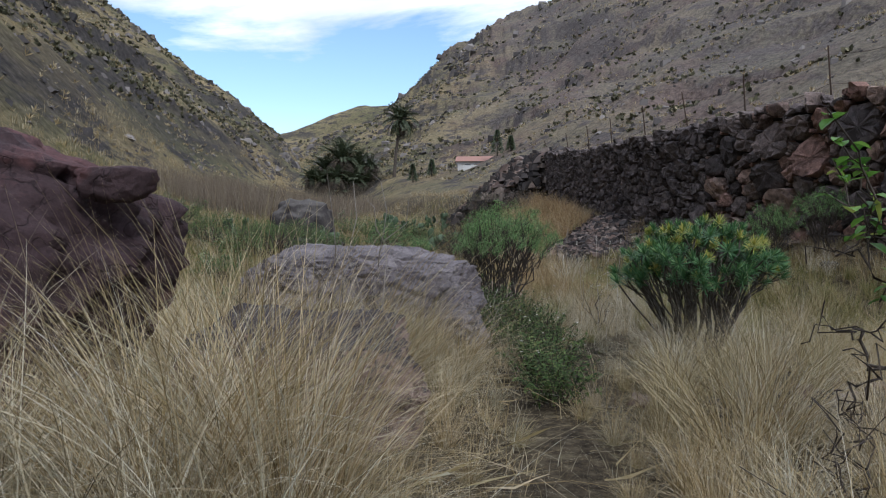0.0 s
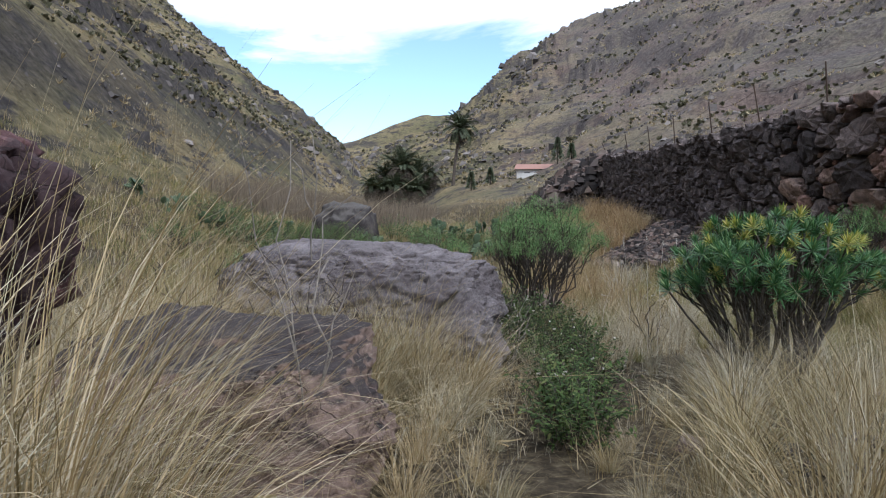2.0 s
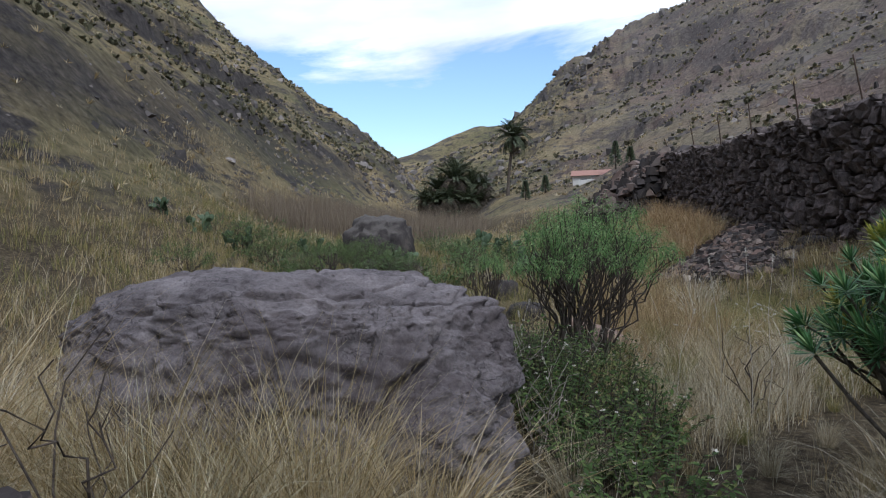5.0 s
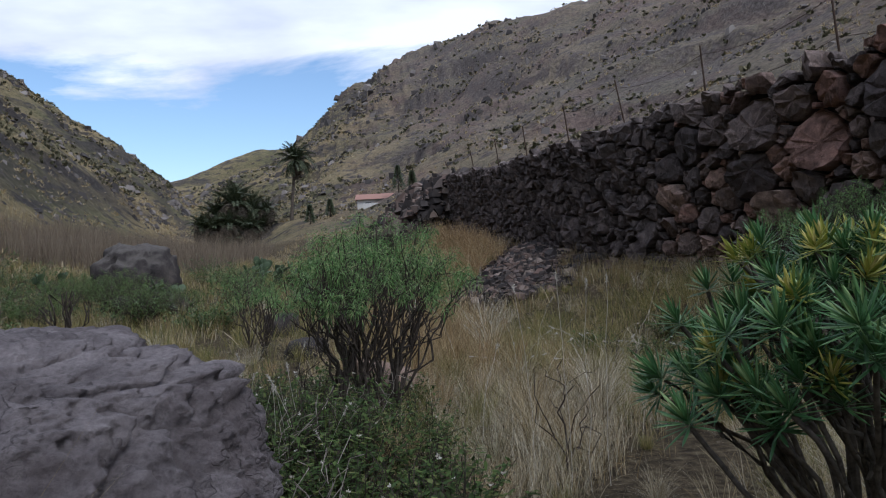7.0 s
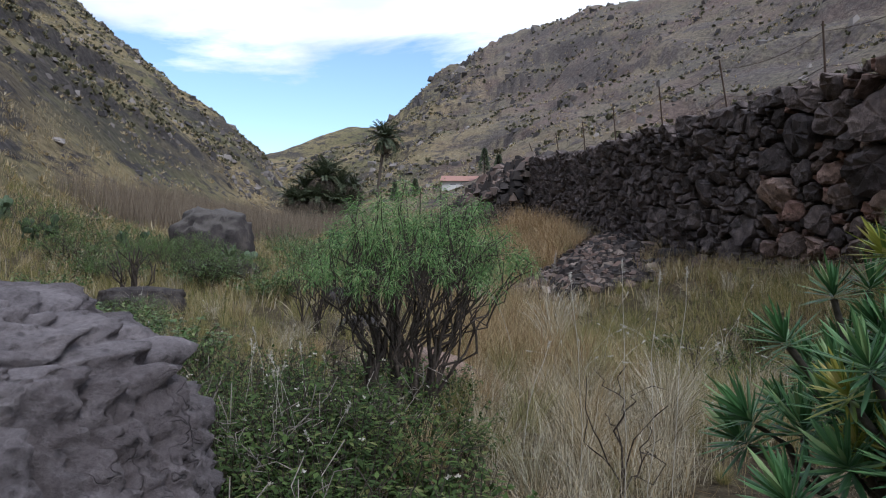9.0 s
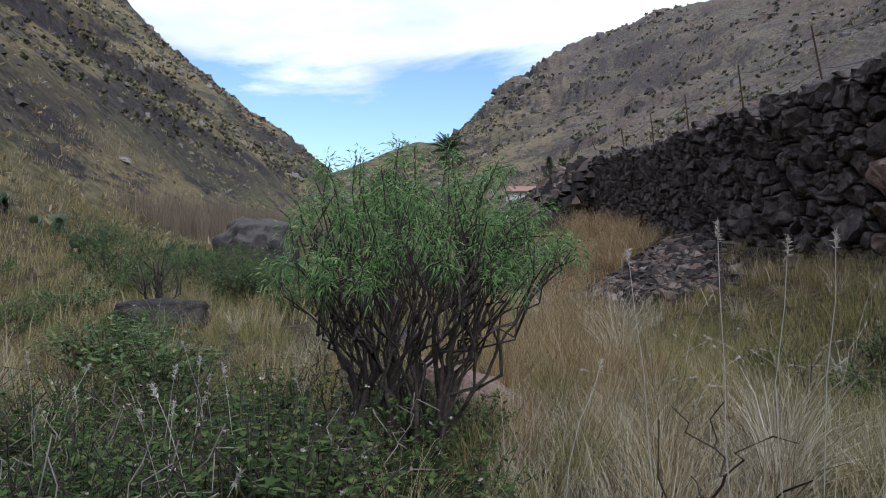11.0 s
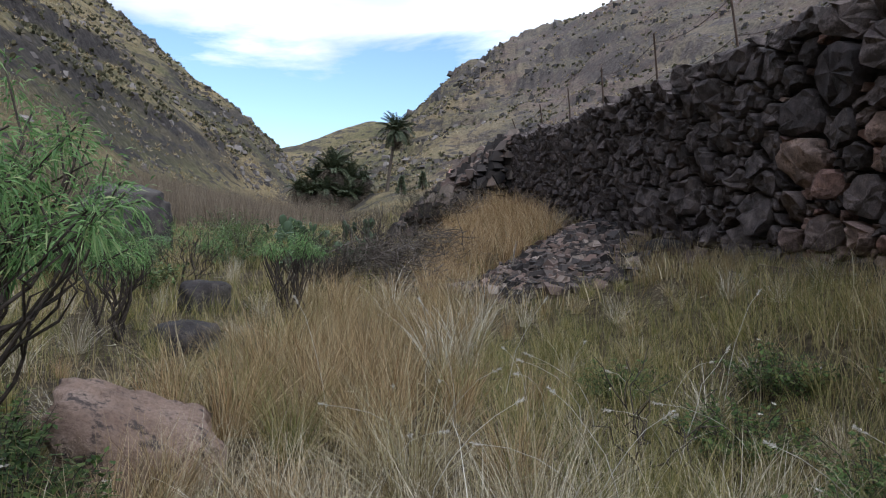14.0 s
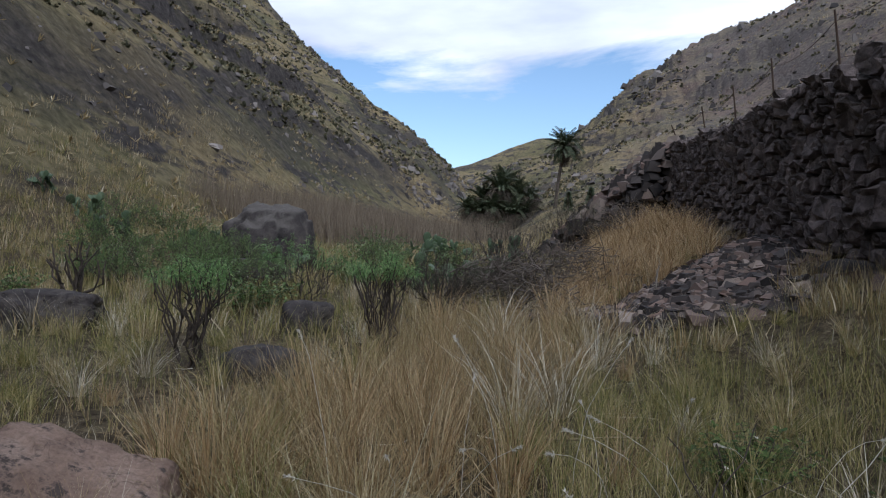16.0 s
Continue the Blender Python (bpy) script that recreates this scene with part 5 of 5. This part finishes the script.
def build_tussocks():
    rng = np.random.default_rng(400)
    kinds = {
        "straw": [tussock_mesh(rng, 320, 0.95, 0.32, STRAW, (0.5, 1.9), 0.0046) for _ in range(5)],
        "pale": [tussock_mesh(rng, 330, 1.05, 0.34, PALE, (0.6, 2.1), 0.0046) for _ in range(4)],
        "tall": [tussock_mesh(rng, 260, 1.6, 0.3, PALE, (0.8, 2.4), 0.0052, "grass_tussock", 8) for _ in range(4)],
        "brown": [tussock_mesh(rng, 320, 0.85, 0.26, BROWN, (0.3, 1.5), 0.0043) for _ in range(4)],
        "dense": [tussock_mesh(rng, 620, 1.4, 0.24, STRAW, (0.5, 2.1), 0.0042, "grass_tussock", 7) for _ in range(3)],
        "green": [tussock_mesh(rng, 260, 0.75, 0.3, GREENISH, (0.4, 1.5)) for _ in range(4)],
    }
    far = {
        "straw": [tussock_mesh(rng, 130, 0.95, 0.32, STRAW, (0.5, 1.7), 0.009, "far_tussock", 4) for _ in range(3)],
        "pale": [tussock_mesh(rng, 130, 1.05, 0.34, PALE, (0.6, 1.9), 0.009, "far_tussock", 4) for _ in range(3)],
        "brown": [tussock_mesh(rng, 130, 0.85, 0.2, BROWN, (0.2, 1.1), 0.008, "far_tussock", 4) for _ in range(3)],
        "green": [tussock_mesh(rng, 130, 0.75, 0.3, GREENISH, (0.4, 1.5), 0.009, "far_tussock", 4) for _ in range(3)],
    }
    far["tall"], far["dense"] = far["pale"], far["straw"]
    labels = {
        "straw": "arching tussock of dry straw-coloured grass", "pale": "wind-bent tussock of bleached pale grass",
        "dense": "tall thick clump of straw-coloured grass",
        "tall": "tall wind-bent clump of bleached pale grass",
        "brown": "upright tuft of fine brown grass", "green": "tuft of half-green grass among straw"}
    # the large tussocks that stand out, then the rest of the field
    spots = [
        (-1.0, 2.45, "dense", 1.25), (-0.55, 2.6, "dense", 1.15), (-0.85, 3.0, "dense", 1.2), (-1.35, 2.9, "dense", 1.2), (-1.1, 3.35, "dense", 1.05), (-0.7, 3.4, "dense", 0.8),
        (-1.75, 3.05, "dense", 0.95), (-0.3, 2.35, "dense", 1.1), (-2.2, 3.2, "dense", 0.95),
        (-0.5, 6.35, "dense", 0.78), (-0.95, 6.4, "dense", 0.82), (-0.12, 6.4, "dense", 0.8), (-1.35, 6.5, "dense", 0.8),
        (2.25, 6.6, "straw", 0.9), (2.35, 7.0, "pale", 0.8), (2.7, 6.7, "straw", 0.9),
        (-1.75, 5.6, "dense", 1.05), (-2.15, 5.8, "dense", 1.15), (-1.9, 6.25, "dense", 1.15), (-2.5, 6.1, "dense", 0.95), (-1.45, 6.05, "dense", 0.95),
        (-2.5, 7.2, "dense", 1.05), (-2.9, 8.2, "dense", 0.8),
        (0.15, 6.75, "straw", 1.08),
        (-0.3, 6.7, "straw", 1.2),
        (-0.75, 6.75, "straw", 1.26),
        (-1.25, 6.75, "straw", 1.26),
        (-1.8, 6.8, "straw", 1.32),
        (-2.3, 6.95, "straw", 1.32),
        (-0.05, 7.2, "straw", 0.84),
        (-1.6, 7.1, "straw", 1.26),
        (-0.6, 7, "straw", 0.96),
        (0.2, 7.1, "straw", 0.7),
        (-2.5, 9.2, "pale", 1),
        (-2, 9.9, "straw", 1),
        (-1.2, 9.9, "straw", 0.9),
        (0.02, 4.4, "straw", 0.75),
        (-0.02, 5.2, "straw", 0.9),
        (0.05, 5.7, "straw", 1.08),
        (-0.45, 5.9, "straw", 1.02),
        (-0.65, 6.15, "pale", 1.08),
        (-1.2, 6.2, "straw", 1.08),
        (-1.75, 6.2, "straw", 1.14),
        (0.15, 6.05, "pale", 0.96),
        (-0.25, 6.95, "straw", 0.9),
        (-1, 7.05, "straw", 0.9),
        (1.7, 6.3, "straw", 0.9),
        (2.2, 6.4, "pale", 0.9),
        (1.75, 7.1, "pale", 0.75),
        (-2.3, 5.9, "straw", 1.2),
        (-2.6, 6.5, "straw", 1.2),
        (-0.75, 1.6, "pale", 0.8),
        (1.3, 3.2, "straw", 0.94),
        (1.35, 2.5, "straw", 0.8),
        (1.75, 3.9, "straw", 1.26),
        (2.1, 4.3, "straw", 1.21),
        (1.5, 4.6, "straw", 0.99),
        (0.25, 6.3, "straw", 0.9),
        (-0.3, 6.5, "straw", 1.14),
        (-0.9, 6.6, "straw", 1.08),
        (-1.5, 6.7, "straw", 1.08),
        (0.3, 7, "straw", 0.7),
        (1.9, 5.6, "straw", 0.95),
        (2.5, 5.8, "straw", 0.9),
        (2.05, 8.6, "pale", 0.9),
        (2.6, 9.2, "pale", 0.85),
        (-2, 6.9, "straw", 1.2),
        (-2.6, 7.4, "pale", 0.9),
        (2.3, 3.3, "straw", 0.99),
        (-1.2, 2.2, "pale", 0.8),
        (-2.1, 2.6, "pale", 1),
        (-0.95, 1.9, "tall", 1.07),
        (-1.35, 2.2, "tall", 1.03),
        (-0.62, 2.1, "tall", 0.93),
        (-0.25, 2.4, "straw", 1.15),
        (-0.6, 1.5, "tall", 0.87),
        (-1.75, 2.6, "tall", 1),
        (-1.2, 2.7, "tall", 0.93),
        (-0.75, 2.65, "tall", 0.87),
        (-2.2, 2.9, "tall", 1),
        (-1.6, 1.7, "tall", 1),
        (-2.3, 2.1, "tall", 1),
        (1.15, 2.6, "straw", 1),
        (-0.1, 1.7, "pale", 1),
    ]
    tries = 0
    while len(spots) < 760 and tries < 60000:
        tries += 1
        y = rng.uniform(0.2, 25)
        x = 1.2 + rng.uniform(-1, 1) * (3.5 + 0.36 * y)
        if not free_spot(x, y, 0.02) or in_talus(x, y) or x > wall_x(y) - 0.4:
            continue
        d = off_path(x, y)
        if d < 0.26:
            continue
        near = 0.3 + 0.009 * y
        if any((x - a) ** 2 + (y - b) ** 2 < near * near for a, b, _, _ in spots):
            continue
        if -1.9 < x < 0.1 and 2.9 < y < 4.3 and rng.random() < 0.85:
            continue
        if -2.5 < x < 1.4 and 9.0 < y < 12.5 and rng.random() < 0.8:
            continue
        if 0.45 < x < 1.5 and 5.4 < y < 9.4 and rng.random() < 0.9:
            continue
        if 2.7 < x < 4.2 and 4.2 < y < 6.4 and rng.random() < 0.7:
            continue
        if (x - 2.82) ** 2 + (y - 7.45) ** 2 < 0.25:
            continue
        # brown grass lies in the hollow beyond the shrub, greener grass on both sides of it
        hollow = math.exp(-((x - (2.1 + 0.05 * (y - 14))) / 1.5) ** 2) * smooth(9, 13, y)
        u = rng.random()
        if u < 0.6 * hollow:
            kind = "brown"
        elif y > 8.5 and u < 0.6 * hollow + 0.42 * (1 - 0.5 * hollow):
            kind = "green"
        else:
            kind = "pale" if rng.random() < 0.35 else "straw"
        spots.append((x, y, kind, rng.uniform(0.55, 0.95)))
    spots.sort(key=lambda s: off_path(s[0], s[1]))
    rest = {}
    for k, (x, y, kind, sc) in enumerate(spots):
        d = off_path(x, y)
        sc = sc * (0.38 if d < 0.5 else 0.66 if d < 0.9 else 1.0)
        # the grass is shorter in the damp hollow and between the path and the wall
        if y > 11.5 and (x > 3.4 or x < 0.6):
            sc *= 0.6
        if kind == "dense" and d < 0.9:
            sc *= 0.8
        me = kinds[kind][int(rng.integers(len(kinds[kind])))]
        at = pose(x, y, land(x, y), rng.normal(0, 5), rng.normal(0, 5), rng.uniform(0, 360)) @ Matrix.Diagonal((sc, sc, sc * rng.uniform(0.85, 1.1), 1))
        if k < 290:
            ob = thing("grass_tussock", (0, 0, 0), labels[kind], "grass", kind + " grass tussocks", data=me)
            ob.matrix_basis = at
        else:
            rest.setdefault(kind, []).append((far[kind][k % 3], np.array(at)))
    # those farther from the path are one mesh of each kind
    for kind, items in rest.items():
        vs, fs, start = [], [], 0
        for me, at in items:
            v = np.empty(len(me.vertices) * 3, dtype=np.float32)
            me.vertices.foreach_get("co", v)
            v = v.reshape(-1, 3)
            f = np.empty(len(me.polygons) * 4, dtype=np.int32)
            me.loops.foreach_get("vertex_index", f)
            vs.append(v @ at[:3, :3].T + at[:3, 3])
            fs.append(f.reshape(-1, 4) + start)
            start += len(v)
        name = kind + "_grass_field"
        tagged(new(name, mesh_from(name, np.concatenate(vs), np.concatenate(fs), kinds[kind][0].materials[0])), "field of " + labels[kind].replace("tussock", "tussocks").replace("tuft", "tufts"), "grass", kind="stuff")
    print("TUSSOCKS", len(spots))


def field(name, rng, xy, n_per, length, spread, bend, width, radius, mat, label, segs=4, lo=0.45):
    """Many small tufts as one mesh."""
    xy = np.asarray(xy)
    z = np.array([land(x, y) for x, y in xy])
    m = len(xy)
    idx = np.repeat(np.arange(m), n_per)
    n = len(idx)
    q = radius * np.sqrt(rng.random(n))
    a = rng.uniform(0, 2 * np.pi, n)
    base = np.stack([xy[idx, 0] + q * np.cos(a), xy[idx, 1] + q * np.sin(a), z[idx] - 0.03], -1)
    sc = rng.uniform(0.6, 1.2, m)[idx]
    v, f = blades(rng, base, length * sc * rng.uniform(lo, 1.1, n), a + rng.normal(0, 0.8, n), np.abs(rng.normal(0.1, spread, n)), rng.uniform(*bend, n), width * rng.uniform(0.6, 1.3, n), segs)
    tagged(new(name, mesh_from(name, v, f, mat)), label, "grass", kind="stuff")


def spots_in(rng, n, y0, y1, half, cx=1.0, widen=0.0, test=None):
    out = []
    while len(out) < n:
        y = rng.uniform(y0, y1)
        x = cx + rng.uniform(-1, 1) * (half + widen * (y - y0))
        if free_spot(x, y, 0.03) and not in_talus(x, y) and (test is None or test(x, y)):
            out.append((x, y))
    return out


def build_fields():
    rng = np.random.default_rng(500)
    field("grass_litter", rng, spots_in(rng, 1500, -1, 20, 5.5, 1.0, 0.2, lambda x, y: not (-2.5 < x < 1.4 and 9 < y < 12.5)), 8, 0.34, 0.9, (0.2, 1.1), 0.0038, 0.14, PALE, "tangled dead grass lying on the ground", 3)
    field("short_grass", rng, spots_in(rng, 1300, 0.3, 16, 4.5, 1.0, 0.2, lambda x, y: off_path(x, y) > 0.2 and not (-2.5 < x < 1.4 and 9 < y < 12.5)), 13, 0.44, 0.4, (0.3, 1.3), 0.0042, 0.12, STRAW, "thin straw-coloured grass between the tussocks", 4)
    field("brown_grass", rng, spots_in(rng, 240, 13.4, 20, 1.0, 2.0, 0.03), 38, 0.7, 0.28, (0.4, 1.7), 0.0042, 0.2, BROWN, "fine upright brown grass in the hollow", 4)
    field("bank_grass", rng, spots_in(rng, 190, 20, 30, 1.4, 3.7, 0.0, lambda x, y: x < wall_x(y) - 0.6), 66, 0.9, 0.36, (0.5, 1.7), 0.008, 0.1, BROWN, "long straw grass on the bank below the wall", 4)
    field("wall_foot_grass", rng, spots_in(rng, 420, 10, 31, 4.0, 4.0, 0.0, lambda x, y: wall_x(y) - 1.6 < x < wall_x(y) - 0.2), 26, 0.42, 0.22, (0.2, 1.0), 0.005, 0.18, BROWN, "brown grass along the foot of the terrace wall", 4)
    field("path_grass", rng, spots_in(rng, 300, 8.6, 13.0, 1.4, 3.1, 0.1, lambda x, y: off_path(x, y) > 0.55), 34, 0.52, 0.3, (0.4, 1.6), 0.0042, 0.15, PALE, "bleached grass on both sides of the path", 5)
    field("green_grass", rng, spots_in(rng, 620, 9, 22, 5.0, 1.0, 0.3, lambda x, y: abs(x - 2.2) > 1.1 and off_path(x, y) > 0.5), 26, 0.5, 0.3, (0.3, 1.2), 0.0045, 0.17, GREENISH, "half-green grass in the valley floor", 4)
    field("side_grass", rng, spots_in(rng, 420, 11.2, 17.5, 1.9, 5.0, 0.0), 36, 0.5, 0.34, (0.4, 1.5), 0.0042, 0.18, GREENISH, "half-green grass between the path and the wall", 4)
    field("meadow_grass", rng, spots_in(rng, 1700, 18, 60, 12, -4.0, 0.28, lambda x, y: x < wall_x(min(y, 40)) - 0.8 and not (-10 < x < 0.5 and 19 < y < 31 and rng.random() < 0.65)), 15, 0.5, 0.3, (0.2, 1.1), 0.015, 0.34, STRAW, "dry meadow grass farther up the valley", 3)
    field("meadow_green", rng, spots_in(rng, 1200, 18, 50, 8, -5.0, 0.2, lambda x, y: x < wall_x(min(y, 40)) - 2.5), 16, 0.45, 0.3, (0.2, 1.0), 0.015, 0.36, GREENISH, "greener grass in the damp part of the valley floor", 3)
    field("bank_meadow", rng, spots_in(rng, 480, 5, 36, 6.5, -10.5, 0.05), 17, 0.6, 0.3, (0.3, 1.2), 0.011, 0.3, STRAW, "dry grass on the western bank", 3)
    field("bank_green", rng, spots_in(rng, 800, 13, 36, 7.5, -9.5, 0.05), 18, 0.55, 0.3, (0.3, 1.2), 0.011, 0.3, GREENISH, "half-green grass on the western bank", 3)
    field("outer_grass", rng, spots_in(rng, 1800, -9, 16, 13, -1.0, 0.0, lambda x, y: y < 0.4 or abs(x - 1.2) > 4.5), 15, 0.62, 0.32, (0.4, 1.5), 0.0075, 0.2, STRAW, "dry grass all round the start of the path", 3)
    # brown canes along the foot of the western slope
    field("cane_thicket", rng, spots_in(rng, 1300, 38, 66, 8, -13.5, 0.1, lambda x, y: x > -11.5 - 0.135 * y and x < -6), 16, 1.9, 0.16, (0.05, 0.6), 0.02, 0.55, CANE, "thicket of dry brown canes at the foot of the slope", 3, 0.6)
    field("terrace_grass", rng, spots_in(rng, 420, 12, 40, 3.2, 8.5, 0.0, lambda x, y: wall_x(y) + 0.8 < x), 16, 0.6, 0.3, (0.2, 1.0), 0.009, 0.25, STRAW, "dry grass on top of the terrace", 3)


build_tussocks()
build_fields()


# ---- scrub and stones on the hillsides ----
def slope_spots(rng, n, side, y0, y1, lo, hi):
    out = []
    while len(out) < n:
        y = y0 + (y1 - y0) * rng.random() ** 1.5
        d = lo + (hi - lo) * rng.random() ** 1.3
        if side < 0:
            x = (-8.5 - 0.135 * y) - d
        else:
            x = (22 - 0.25 * y - 0.16 * max(0, y - 120)) + d
        if noise.noise(Vector((x * 0.06, y * 0.06, side))) + rng.normal(0, 0.25) > 0:
            out.append((x, y, land(x, y)))
    return out


def clumps(name, rng, places, size, mat, label, category, leaves=9, slim=0.42):
    """Low bushes as tufts of leaves, all in one mesh."""
    p = np.asarray(places)
    m = len(p)
    idx = np.repeat(np.arange(m), leaves)
    n = len(idx)
    r = (size * rng.uniform(0.4, 1.3, m) * (0.7 + p[:, 1] / 220))[idx]
    d = rng.normal(0, 1, (n, 3))
    d[:, 2] = np.abs(d[:, 2]) + 0.25
    d /= np.linalg.norm(d, axis=1)[:, None]
    c = p[idx] + d * (r * rng.uniform(0.0, 0.35, n))[:, None]
    side = np.cross(d, rng.normal(0, 1, (n, 3)))
    side /= np.linalg.norm(side, axis=1)[:, None]
    s = np.array([0.0, 0.45, 1.0])
    pts = c[:, None, :] + d[:, None, :] * (r[:, None] * s[None, :])[:, :, None]
    half = side[:, None, :] * (r[:, None] * np.array([0.5, 1.0, 0.1])[None, :] * slim)[:, :, None]
    v, f = ribbons(pts, half)
    tagged(new(name, mesh_from(name, v, f, mat)), label, category, kind="stuff")


def build_slopes():
    rng = np.random.default_rng(600)
    west = slope_spots(rng, 5500, -1, 14, 235, 12, 95)
    east = slope_spots(rng, 4200, 1, 20, 300, 2, 110)
    clumps("slope_scrub", rng, west + east, 0.36, SCRUB, "dark olive scrub scattered over the hillsides", "bushes", 7)
    west = slope_spots(rng, 7000, -1, 10, 225, -3, 90)
    east = slope_spots(rng, 6000, 1, 20, 290, 0, 100)
    clumps("slope_grass", rng, west + east, 0.34, STRAW, "dry grass clumps scattered over the hillsides", "grass", 7, 0.1)
    pl = slope_spots(rng, 4200, 1, 25, 300, 2, 110) + slope_spots(rng, 3000, -1, 20, 230, 6, 95)
    sz = np.array([(0.13 + 0.5 * rng.random() ** 5) * (0.25 + p[1] / 130) for p in pl])
    me = scatter_stones("slope_stones", rng, pl, sz, MAT_SLOPE, 0.8)
    tagged(new("slope_stones", me), "grey boulders and stones strewn over the hillsides", "rocks", kind="stuff")


build_slopes()
